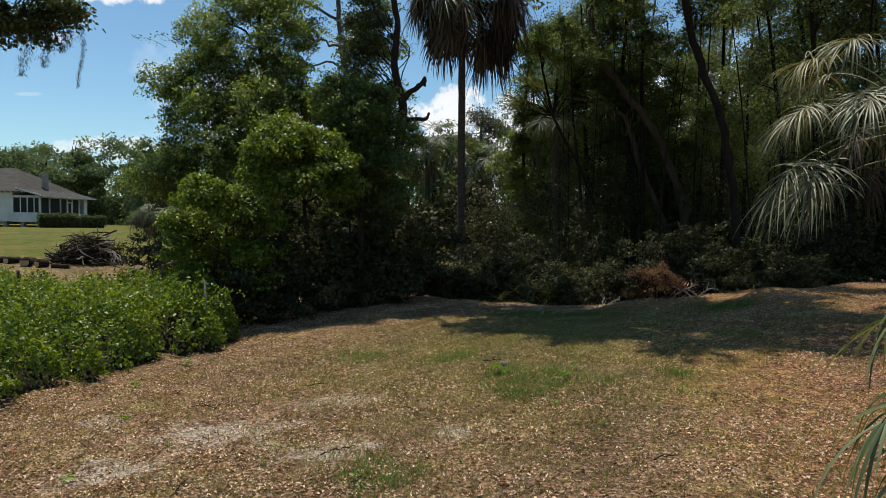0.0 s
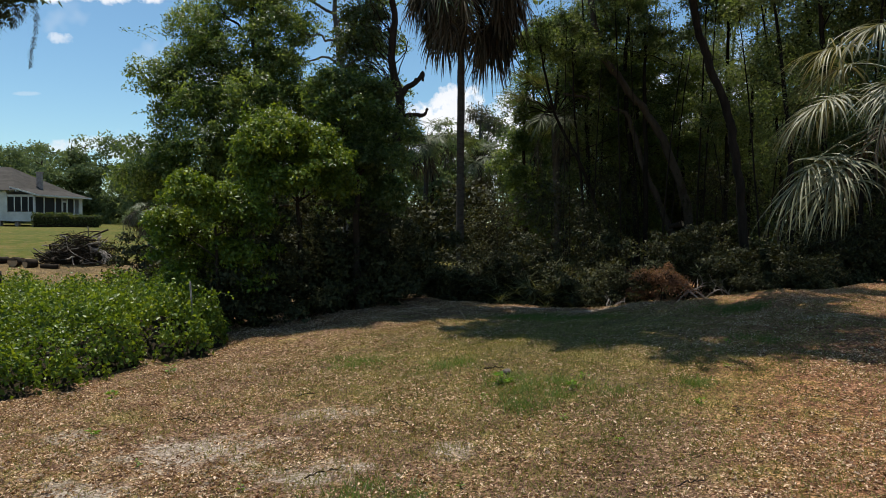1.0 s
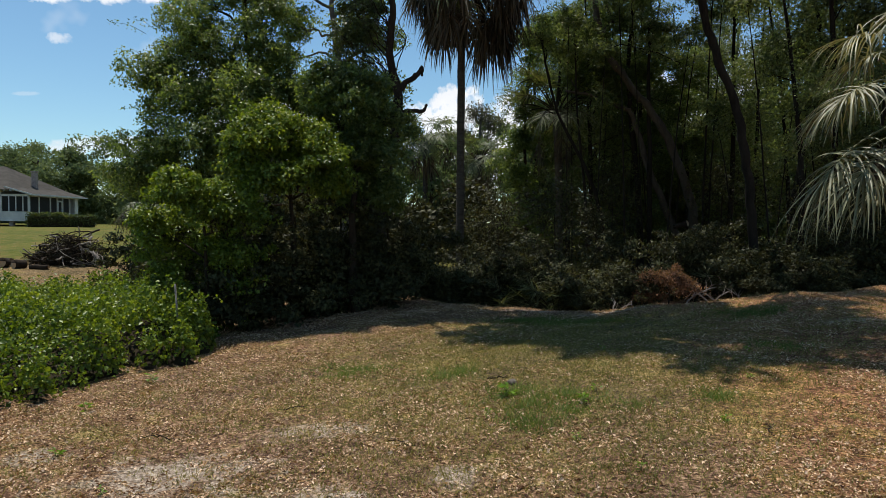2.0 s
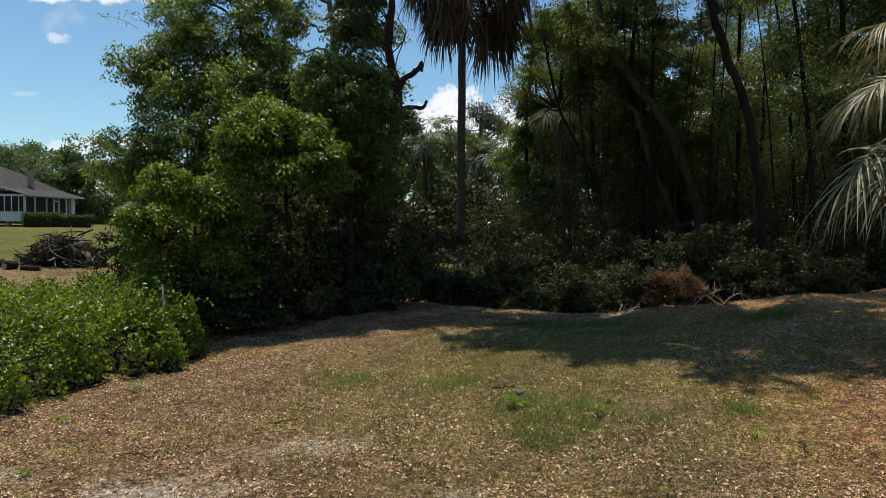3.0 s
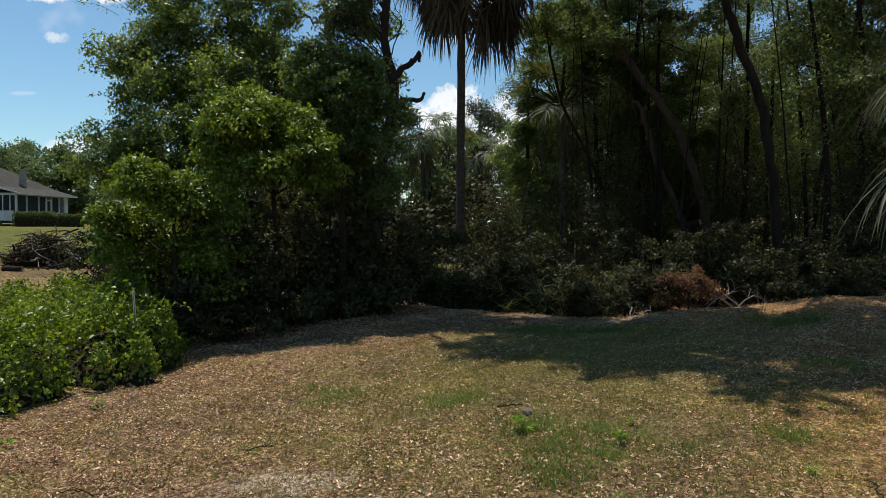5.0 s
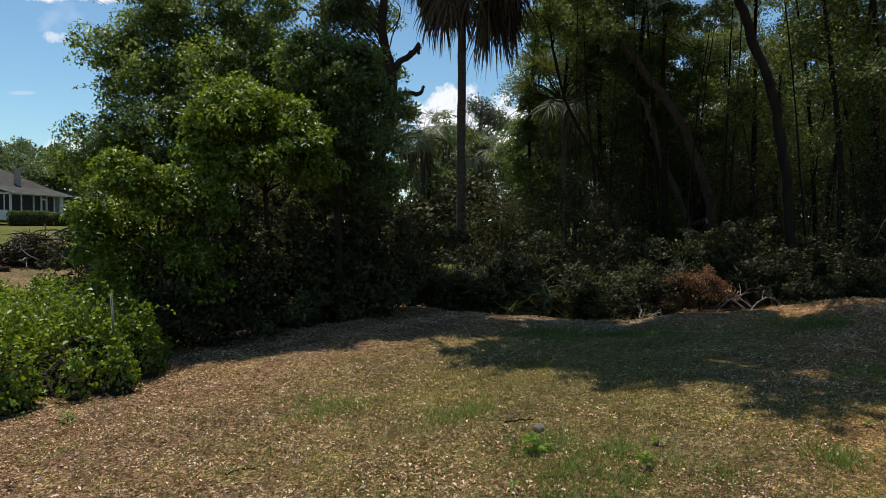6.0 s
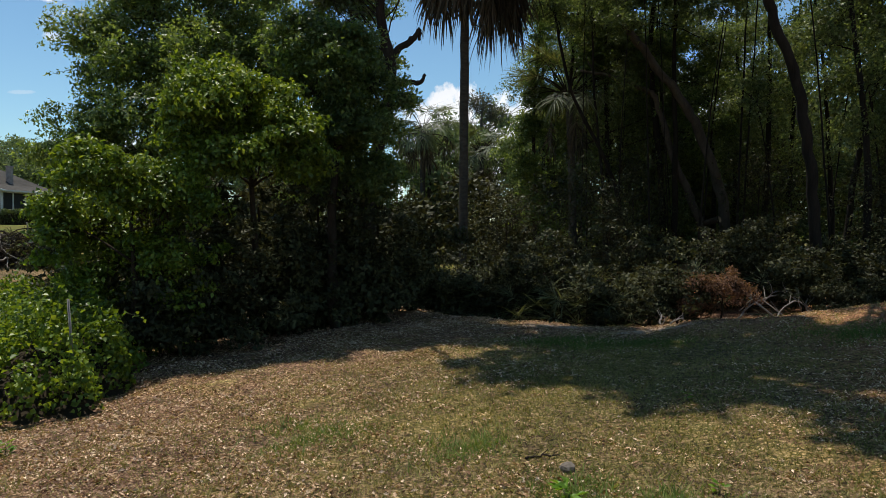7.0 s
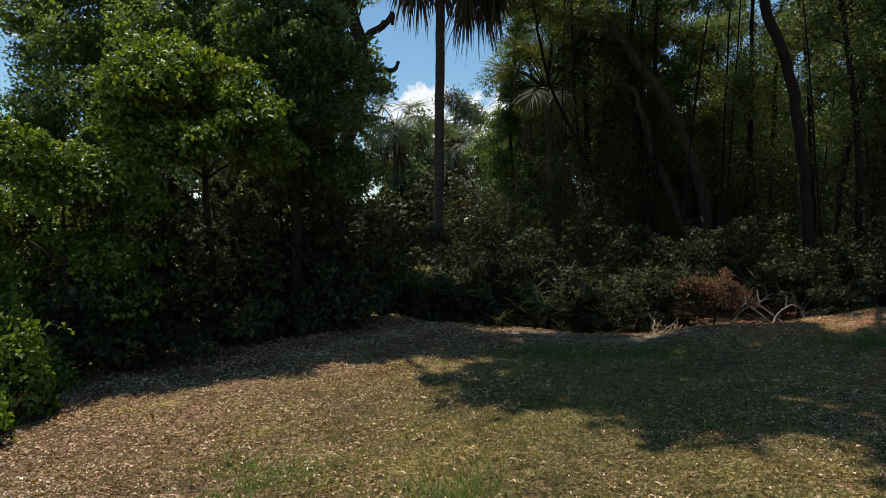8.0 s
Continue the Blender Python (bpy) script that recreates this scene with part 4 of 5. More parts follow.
for k in range(18):
    x, y = 6.4 + 0.72 * k + 0.5 * math.sin(k * 2.7), (37.0 if k < 9 else 30.5) + 3.2 * math.sin(k * 1.9)
    lean, tall = 1.3 * math.sin(k * 3.3), (13.0 if k < 9 else 8.5) + 2.5 * math.sin(k * 5.1)
    leaning_trunk("slim dark sapling in the wood", 180 + k, x, y, [(0, 0, -0.3), (lean * 0.3, 0.1, tall * 0.35), (lean * 0.6, 0.1, tall * 0.7), (lean, 0, tall)], 0.03 + 0.03 * ((k * 3) % 5) / 5, 0.015,
                  [(lean, 0, tall, 1.0, 0.9, 0.9)], 1300)
broadleaf("woodland_tree", "sunlit leafy tree at the edge of the wood", 68, 6.6, 41.0, [(0, 0, -0.3), (0.2, 0, 4), (-0.1, 0, 9), (0.4, 0, 14.5)], 0.14, 0.06,
          [(-0.8, 0, 13.6, 1.4, 1.2, 1.0), (1.4, 0.1, 13.9, 1.6, 1.2, 1.0), (0.2, -0.8, 12.0, 1.4, 1.1, 0.9), (2.5, -0.8, 11.7, 1.5, 1.1, 1.0), (1.0, -1.5, 10.3, 1.3, 1.1, 0.9), (3.4, -1.3, 9.8, 1.3, 1.1, 1.0), (5.0, -0.4, 11.2, 1.6, 1.2, 1.1), (6.6, -0.6, 9.6, 1.5, 1.2, 1.1), (4.9, -1.6, 8.2, 1.3, 1.1, 1.0), (7.7, 0.2, 11.8, 1.5, 1.2, 1.1), (6.4, -1.7, 7.0, 1.3, 1.1, 1.0)], 30000, 0.11, BUSH, "tree", "woodland trees", 0.42, branches=14, plain=True, twigs=16, per=60)


def wood_bush(seed, w, h, leaf, name, label, group, size=0.1, leaves=4600, clump=0.24, per=45):
    return broadleaf(name, label, seed, 0, 0, [(0, 0, -0.1), (0.05, 0, h * 0.5), (0, 0, h * 0.9)], 0.05, 0.02,
                     [(0, 0, h * 0.6, w, w * 0.8, h * 0.55), (0.3, -0.2, h * 0.35, w, w * 0.7, h * 0.4), (-0.5, 0.1, h * 0.8, w * 0.6, w * 0.6, h * 0.4), (0.6, -0.1, h * 0.95, w * 0.35, w * 0.35, h * 0.3)], leaves, size, leaf, "bush", group, clump, floor=0.0, per=per, branches=9, plain=True, twigs=9)


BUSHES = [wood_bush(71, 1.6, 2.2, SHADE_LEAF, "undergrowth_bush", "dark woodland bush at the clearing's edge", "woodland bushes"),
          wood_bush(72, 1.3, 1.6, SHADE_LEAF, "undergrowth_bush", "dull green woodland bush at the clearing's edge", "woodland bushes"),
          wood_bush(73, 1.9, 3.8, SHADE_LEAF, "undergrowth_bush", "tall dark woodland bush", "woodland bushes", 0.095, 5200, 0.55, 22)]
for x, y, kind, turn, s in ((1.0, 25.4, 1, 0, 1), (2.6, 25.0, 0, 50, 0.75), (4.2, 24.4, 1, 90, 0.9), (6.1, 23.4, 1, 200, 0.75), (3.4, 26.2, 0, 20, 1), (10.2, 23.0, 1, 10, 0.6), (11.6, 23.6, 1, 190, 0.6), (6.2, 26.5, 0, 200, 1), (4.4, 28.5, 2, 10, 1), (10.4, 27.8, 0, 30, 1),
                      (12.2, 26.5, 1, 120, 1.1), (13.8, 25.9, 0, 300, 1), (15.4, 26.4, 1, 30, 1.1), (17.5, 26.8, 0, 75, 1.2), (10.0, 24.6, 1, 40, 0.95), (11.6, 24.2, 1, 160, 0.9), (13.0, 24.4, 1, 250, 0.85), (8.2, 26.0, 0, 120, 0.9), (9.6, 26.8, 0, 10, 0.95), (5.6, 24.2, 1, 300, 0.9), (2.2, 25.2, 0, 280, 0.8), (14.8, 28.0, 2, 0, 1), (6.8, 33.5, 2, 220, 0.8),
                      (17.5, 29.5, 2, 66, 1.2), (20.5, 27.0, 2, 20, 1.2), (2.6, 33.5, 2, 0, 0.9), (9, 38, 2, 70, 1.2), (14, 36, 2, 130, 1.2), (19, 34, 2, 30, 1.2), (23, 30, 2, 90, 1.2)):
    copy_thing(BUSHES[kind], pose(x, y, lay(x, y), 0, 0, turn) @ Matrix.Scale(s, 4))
for kind in BUSHES:
    for o in (*kind.children_recursive, kind):
        bpy.data.objects.remove(o)
broadleaf("brown_bush", "withered rust-brown bush at the clearing's edge", 75, 7.2, 23.4, [(0, 0, -0.1), (0.05, 0, 0.5), (0, 0, 1.0)], 0.03, 0.012,
          [(0, 0, 0.9, 0.75, 0.6, 0.7), (-0.7, 0, 0.55, 0.6, 0.5, 0.55), (0.4, 0, 1.1, 0.45, 0.4, 0.45)], 7000, 0.06, RUST, "bush", clump=0.2, floor=0.0)
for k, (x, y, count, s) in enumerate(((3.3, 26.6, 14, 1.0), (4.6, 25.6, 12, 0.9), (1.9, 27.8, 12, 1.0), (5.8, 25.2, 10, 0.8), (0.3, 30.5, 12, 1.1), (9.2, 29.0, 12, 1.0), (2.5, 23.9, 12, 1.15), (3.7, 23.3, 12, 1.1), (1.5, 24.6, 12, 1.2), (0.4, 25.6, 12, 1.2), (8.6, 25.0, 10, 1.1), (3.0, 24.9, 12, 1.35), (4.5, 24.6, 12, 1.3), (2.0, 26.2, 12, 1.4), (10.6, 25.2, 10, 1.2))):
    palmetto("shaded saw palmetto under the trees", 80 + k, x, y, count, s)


def far_tree(seed, tall, wide, leaves, leaf, size, name, label, group):
    rng = np.random.default_rng(seed)
    lobes = [(rng.normal(0, wide * 0.4), rng.normal(0, wide * 0.3), tall * (0.1 + 0.76 * k / 13), wide * rng.uniform(0.3, 0.5), wide * rng.uniform(0.3, 0.5), tall * rng.uniform(0.09, 0.15)) for k in range(14)]
    return broadleaf(name, label, seed, 0, 0, [(0, 0, -0.3), (0.2, 0, tall * 0.4), (0, 0, tall * 0.8)], 0.3, 0.08, lobes, leaves, size, leaf, "tree", group, 1.2, shell=0.3, branches=2, plain=True)


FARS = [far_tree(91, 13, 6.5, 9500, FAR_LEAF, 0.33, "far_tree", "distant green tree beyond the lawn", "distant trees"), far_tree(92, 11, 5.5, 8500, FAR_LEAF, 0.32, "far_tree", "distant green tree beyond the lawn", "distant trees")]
for k in [*range(16), *range(16, 34, 2), *range(34, 46, 3)]:
    # a belt behind the house and one behind the wood
    if k >= 34:
        x, y = -88 + 5.6 * (k - 34), 124 + 5 * math.sin(k * 1.3)
    elif k < 16:
        x, y = -92 + 4.6 * k, 112 + 9 * math.sin(k * 2.1)
    else:
        x, y = 12.5 + 2.1 * (k - 16), 63 + 3 * math.sin(k * 1.7)
    copy_thing(FARS[k % 2], pose(x, y, lay(x, y) - 0.6, 0, 0, k * 77) @ Matrix.Scale((1.05 if 16 <= k < 34 else 0.95) + 0.3 * ((k * 5) % 7) / 7, 4))
for x, y, turn, s in ((-1.0, 60, 20, 0.84), (6.4, 62, 250, 0.85), (1.0, 74, 200, 1.05)):
    copy_thing(FARS[turn % 2], pose(x, y, lay(x, y) - 0.2, 0, 0, turn) @ Matrix.Scale(s, 4))
for kind in FARS:
    for o in (*kind.children_recursive, kind):
        bpy.data.objects.remove(o)


def thicket(seed, x0, x1, y0, y1, tall, n, size, label, leaf):
    """A far belt of undergrowth that closes the view between the trunks."""
    rng = np.random.default_rng(seed)
    clumps = n // 60
    c = np.stack([rng.uniform(x0, x1, clumps), rng.uniform(y0, y1, clumps), tall * rng.random(clumps) ** 1.2], 1)
    c[:, 2] *= 0.75 + 0.35 * np.sin(c[:, 0] * 0.45 + seed)
    c[:, 2] *= np.where((c[:, 0] > -4) & (c[:, 0] < 5.5) & (c[:, 1] < 60), 0.5, 1.0)
    of = rng.integers(0, clumps, n)
    u = unit(rng, n)
    p = c[of] + u * (0.9 * rng.random(n) ** 0.5)[:, None]
    p[:, 2] = np.abs(p[:, 2]) + height(p[:, 0], p[:, 1])
    v, f = small_leaves(p, u + unit(rng, n), u + np.array([0, 0, 0.8]), size, size * 0.7)
    tagged(part("thicket", mesh_data("thicket", v, f), leaf), label, "thicket", kind="stuff")


broadleaf("bare_twigged_tree", "distant grey tree with thin leaves and bare twigs", 98, 3.5, 64.0, [(0, 0, -0.3), (0.2, 0, 5), (-0.1, 0, 9), (0.1, 0, 12.0)], 0.22, 0.07,
          [(-0.8, 0, 11.6, 1.5, 1.2, 1.2), (0.9, 0, 10.6, 1.5, 1.2, 1.2), (-1.5, 0, 9.0, 1.5, 1.2, 1.2), (0.2, 0, 8.2, 1.6, 1.2, 1.2), (-0.6, 0, 5.6, 1.6, 1.2, 1.4)], 6000, 0.16, MOSS, clump=0.6, per=14, branches=60, plain=True, bark=GREY_BARK)
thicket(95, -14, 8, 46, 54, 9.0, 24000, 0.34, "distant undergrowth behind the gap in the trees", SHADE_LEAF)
thicket(97, 5.5, 34, 46, 54, 17.0, 52000, 0.36, "dark undergrowth deep in the wood", WOOD_LEAF)
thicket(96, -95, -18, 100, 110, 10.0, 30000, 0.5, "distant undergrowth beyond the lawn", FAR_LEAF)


# ---- the vine bed ----
EDGE = [(-7.7, 8.6), (-6.75, 10.8), (-6.2, 12.8), (-5.65, 14.2), (-5.0, 15.1), (-4.75, 16.4), (-5.4, 18.0), (-6.5, 20.0), (-9, 22.5), (-14, 23.0), (-17, 19), (-15, 11), (-10.5, 7.6)]


def inside(px, py, ring):
    """Signed distance to the edge of a ring of points: positive inside."""
    ring = np.asarray(ring)
    far, within = np.full(px.shape, 1e9), np.zeros(px.shape, bool)
    for (x0, y0), (x1, y1) in zip(ring, np.roll(ring, -1, 0)):
        t = np.clip(((px - x0) * (x1 - x0) + (py - y0) * (y1 - y0)) / ((x1 - x0) ** 2 + (y1 - y0) ** 2), 0, 1)
        far = np.minimum(far, np.hypot(px - x0 - t * (x1 - x0), py - y0 - t * (y1 - y0)))
        within ^= ((y0 > py) != (y1 > py)) & (px < (x1 - x0) * (py - y0) / (y1 - y0 + 1e-12) + x0)
    return np.where(within, far, -far)


def heap(px, py):
    d = inside(px, py, EDGE) + 0.22 * np.sin(2.3 * px + 1.7 * py) + 0.17 * np.sin(4.1 * py - 3.3 * px) + 0.12 * np.sin(7.3 * px + 5.9 * py) + 0.08 * np.sin(11.0 * py - 9.0 * px)
    top = 1.06 + 0.16 * np.sin(0.9 * px + 0.4 * py) + 0.17 * np.sin(2.1 * py - 1.3 * px) + 0.13 * np.sin(4.7 * px + 3.1 * py) + 0.09 * np.sin(9.1 * px - 6.7 * py) + 0.05 * np.sin(13.0 * py + 11.0 * px)
    return np.where(d > 0, top * (1 - np.exp(-np.maximum(d, 0) / 0.32)), 0.0)


def vine_bed():
    rng = np.random.default_rng(51)
    thing = base("vine_bed", -8, 15, lay(-8, 15), "waist-high bed of bright green vines beside the clearing", "vines", kind="stuff")
    o = np.array([-8, 15, lay(-8, 15)])
    n = 172000
    px, py = rng.uniform(-17, -4, n), rng.uniform(7.5, 23.2, n)
    keep = heap(px, py) > 0.05
    keep &= rng.random(n) < np.where(py < 19, 1.0, 0.6) * np.clip(0.78 + 0.42 * patchy(px, py, 2.9, 6.0), 0.12, 1)
    px, py = px[keep], py[keep]
    ex, ey = rng.uniform(-9, -4, 62000), rng.uniform(7.5, 18.5, 62000)
    rim = (heap(ex, ey) > 0.12) & (inside(ex, ey, EDGE) < 0.4)
    px, py = np.concatenate([px, ex[rim]]), np.concatenate([py, ey[rim]])
    h = heap(px, py)
    few = rim.sum()
    hollow = patchy(px[-few:], py[-few:], 1.9, 8.0) > 0.15
    h[-few:] *= np.where(hollow, 0.62 + 0.38 * rng.random(few), 0.1 + 0.9 * rng.random(few) ** 0.6)
    deep = rng.random(len(px)) ** 1.5 * 0.5 - 0.05
    pz = height(px, py) + np.maximum(0.03, h - deep * np.minimum(1, h) + rng.normal(0, 0.05, len(px)))
    e = 0.05
    slope = np.stack([-(heap(px + e, py) - heap(px - e, py)) / (2 * e), -(heap(px, py + e) - heap(px, py - e)) / (2 * e), np.ones(len(px))], 1)
    slope /= np.linalg.norm(slope, axis=1)[:, None]
    ways = unit(rng, len(px)) + 0.35 * slope - np.array([0, 0, 0.3])
    ups = slope + 0.75 * unit(rng, len(px))
    size = 0.082 * (0.5 + 0.85 * rng.random(len(px)))
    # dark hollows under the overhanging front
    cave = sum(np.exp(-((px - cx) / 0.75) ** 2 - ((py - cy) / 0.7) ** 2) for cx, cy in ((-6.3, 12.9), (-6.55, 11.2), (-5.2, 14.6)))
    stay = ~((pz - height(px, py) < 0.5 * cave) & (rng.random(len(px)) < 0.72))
    px, py, pz, ways, ups, size = px[stay], py[stay], pz[stay], ways[stay], ups[stay], size[stay]
    v, f = leaf_blades(np.stack([px, py, pz], 1) - o, ways, ups, size, size * 0.85)
    part("leaves", mesh_data("leaves", v, f), VINE, thing)
    # runners that stand out of the mat or trail over its edge
    leaf_sets, runs = [], []
    for k in range(420):
        x, y = rng.uniform(-12, -4.6), rng.uniform(8, 19)
        if heap(np.array(x), np.array(y)) < 0.25:
            continue
        root = np.array([x, y, lay(x, y) + float(heap(np.array(x), np.array(y))) - 0.1])
        way = np.array([*rng.normal(0, 0.22, 2), rng.uniform(0.12, 0.34)])
        tip = root + way
        tip2 = tip + np.array([way[0] * 0.9, way[1] * 0.9, -rng.uniform(0.0, 0.15)])
        line = curve_points([root, tip, tip2], 4)
        runs.append(tube(line, 0.005, 0.002, 3))
        m = rng.integers(9, 18)
        at = line[rng.integers(2, len(line), m)] + rng.normal(0, 0.025, (m, 3))
        s = 0.07 * (0.6 + 0.7 * rng.random(m))
        leaf_sets.append(leaf_blades(at, unit(rng, m) + np.array([0, 0, -0.1]), unit(rng, m) * 0.6 + np.array([0, 0, 1.0]), s, s * 0.85))
    rv, rf = joined(leaf_sets)
    part("runner_leaves", mesh_data("runner_leaves", rv - o, rf), VINE, thing)
    rv, rf = joined(runs)
    part("runner", mesh_data("runner", rv - o, rf), PETIOLE, thing)
    # dark sheet below the leaves, standing in for the shade between them
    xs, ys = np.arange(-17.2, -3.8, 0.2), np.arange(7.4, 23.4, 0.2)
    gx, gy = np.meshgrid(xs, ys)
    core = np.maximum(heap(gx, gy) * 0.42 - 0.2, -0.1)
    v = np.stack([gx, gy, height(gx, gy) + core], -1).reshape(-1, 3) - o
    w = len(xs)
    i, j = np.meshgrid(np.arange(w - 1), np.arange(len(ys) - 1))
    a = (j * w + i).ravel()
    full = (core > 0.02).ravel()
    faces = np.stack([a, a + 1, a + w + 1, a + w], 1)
    part("stem_mat", smooth(mesh_data("stem_mat", v, faces[full[faces].any(1)])), STEM, thing, "dark sheet for the shade inside the vine bed")


vine_bed()


# ---- the house ----
def house():
    gx, gy = -46.0, 78.0
    z = 2.02
    thing = base("house", gx, gy, z, "white clapboard cottage with a grey hip roof and screened porch", "house")
    L = lambda x, y, h: (x - gx, y - gy, h)

    def block(name, x0, y0, z0, x1, y1, z1, mat, parent=thing, label="", bevel=0.0):
        return part(name, boxed(x0 - gx, y0 - gy, z0, x1 - gx, y1 - gy, z1, bevel), mat, parent, label)

    # main body, porch dado, floor
    block("wall", -60, 75.3, 0.45, -46.9, 86, 3.65, WHITE)
    block("porch_floor", -46.9, 75.2, 0.4, -43.9, 85.2, 0.52, WHITE)
    block("porch_wall", -46.9, 75.2, 0.52, -43.9, 75.32, 1.42, WHITE)
    block("porch_wall", -44.02, 75.32, 0.52, -43.9, 85.2, 1.3, WHITE)
    block("end_wall", -46.9, 84.6, 0.52, -43.9, 85.2, 3.25, WHITE)
    for k in range(16):
        for x0, y, x1 in ((-60, 75.3, -46.9),):
            block("board", x0, y - 0.02, 0.5 + 0.19 * k, x1, y, 0.5 + 0.19 * k + 0.172, WHITE)
    for k in range(5):
        block("board", -46.88, 75.18, 0.54 + 0.175 * k, -43.9, 75.2, 0.54 + 0.175 * k + 0.158, WHITE)
    for k in range(9):
        block("pier", -59.5 + 1.9 * k, 75.5, -0.3, -59.1 + 1.9 * k, 75.9, 0.45, BRICK)
    # screens, posts
    for x0, x1 in ((-46.75, -46.1), (-46.0, -45.35), (-45.25, -44.6), (-44.5, -44.05)):
        block("screen", x0, 75.24, 1.46, x1, 75.27, 3.05, SCREEN)
    for x in (-46.9, -46.08, -45.33, -44.58, -44.02):
        block("porch_post", x, 75.2, 1.42, x + 0.1, 75.34, 3.2, WHITE)
    block("porch_beam", -46.9, 75.2, 3.05, -43.9, 75.34, 3.28, WHITE)
    for y0, y1 in ((75.5, 77.0), (77.2, 79.2), (79.4, 80.6), (81.9, 83.2)):
        block("screen", -43.99, y0, 1.34, -43.96, y1, 3.05, SCREEN)
    for y in (75.3, 77.05, 79.25, 80.65, 81.75, 83.25, 84.4):
        block("porch_post", -44.02, y, 0.52, -43.88, y + 0.14, 3.2, WHITE)
    block("porch_beam", -44.02, 75.34, 3.05, -43.88, 85.2, 3.28, WHITE)
    door = block("door", -43.97, 80.85, 0.55, -43.93, 81.7, 2.75, WHITE)
    block("screen", -43.925, 80.97, 1.0, -43.92, 81.58, 2.6, SCREEN, thing)
    # roof: hip over the body, lower slope over the porch
    bm = bmesh.new()
    a, b, c, d = L(-61, 74.6, 3.75), L(-45.5, 74.6, 3.75), L(-45.5, 87, 3.75), L(-61, 87, 3.75)
    r0, r1 = L(-57, 80.6, 6.6), L(-49.7, 80.6, 6.6)
    ring = [bm.verts.new(p) for p in (a, b, c, d, r0, r1)]
    for f in ((0, 1, 5, 4), (1, 2, 5), (2, 3, 4, 5), (3, 0, 4), (3, 2, 1, 0)):
        bm.faces.new([ring[i] for i in f])
    roof = part("roof", bm, ROOF, thing)
    bm = bmesh.new()
    top = [L(-46.3, 74.9, 4.12), L(-43.3, 74.9, 3.28), L(-43.3, 86.2, 3.28), L(-46.3, 86.2, 4.12)]
    low = [(p[0], p[1], p[2] - 0.1) for p in top]
    vs = [bm.verts.new(p) for p in top + low]
    for f in ((0, 1, 2, 3), (7, 6, 5, 4), (0, 4, 5, 1), (1, 5, 6, 2), (2, 6, 7, 3), (3, 7, 4, 0)):
        bm.faces.new([vs[i] for i in f])
    bmesh.ops.recalc_face_normals(bm, faces=bm.faces)
    part("porch_roof", bm, ROOF, thing)
    bm = bmesh.new()
    rake = [L(-46.3, 74.86, 4.13), L(-43.3, 74.86, 3.29), L(-43.3, 74.86, 3.13), L(-46.3, 74.86, 3.97)]
    vs = [bm.verts.new(p) for p in rake] + [bm.verts.new((p[0], p[1] + 0.035, p[2])) for p in rake]
    for f in ((0, 3, 2, 1), (4, 5, 6, 7), (0, 1, 5, 4), (2, 3, 7, 6), (1, 2, 6, 5), (3, 0, 4, 7)):
        bm.faces.new([vs[i] for i in f])
    bmesh.ops.recalc_face_normals(bm, faces=bm.faces)
    part("fascia", bm, WHITE, thing)
    block("fascia", -43.3, 74.9, 3.12, -43.265, 86.2, 3.28, WHITE)
    for k in range(26):
        block("rafter_tail", -60.6 + 0.6 * k, 74.65, 3.58, -60.52 + 0.6 * k, 75.3, 3.74, WHITE)
    chim = block("chimney", -46.55, 80.2, 3.9, -46.05, 80.7, 5.95, BRICK)
    block("chimney_cap", -46.61, 80.14, 5.95, -45.99, 80.76, 6.07, BRICK, thing)


house()


def hedge():
    rng = np.random.default_rng(54)
    x0, x1, y, z = -42.9, -36.1, 73.5, lay(-40, 73.5)
    thing = base("hedge", -40, y, z, "clipped green hedge along the porch", "hedge")
    n = 10000
    p = np.stack([rng.uniform(x0 + 40, x1 + 40, n), rng.uniform(-0.7, 0.7, n), rng.random(n) ** 0.6 * 1.5], 1)
    p[:, 2] *= np.where(p[:, 0] > 1.0, 0.86, 1.0) * (1 + 0.04 * np.sin(p[:, 0] * 4))
    v, f = leaf_blades(p, unit(rng, n), unit(rng, n) + np.array([0, 0, 1]), 0.14, 0.10)
    part("leaves", mesh_data("leaves", v, f), OAK, thing)
    part("woody_core", boxed(x0 + 40.15, -0.5, 0, x1 + 39.85, 0.5, 1.15, 0.1), STEM, thing)


hedge()
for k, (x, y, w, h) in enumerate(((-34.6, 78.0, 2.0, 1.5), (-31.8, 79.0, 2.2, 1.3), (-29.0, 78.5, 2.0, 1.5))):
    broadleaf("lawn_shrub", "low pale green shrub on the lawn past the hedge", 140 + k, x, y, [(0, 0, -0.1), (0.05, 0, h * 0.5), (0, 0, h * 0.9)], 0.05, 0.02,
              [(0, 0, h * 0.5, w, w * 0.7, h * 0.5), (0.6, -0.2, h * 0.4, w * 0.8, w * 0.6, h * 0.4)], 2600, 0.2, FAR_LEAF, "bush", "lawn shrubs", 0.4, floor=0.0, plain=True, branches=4)


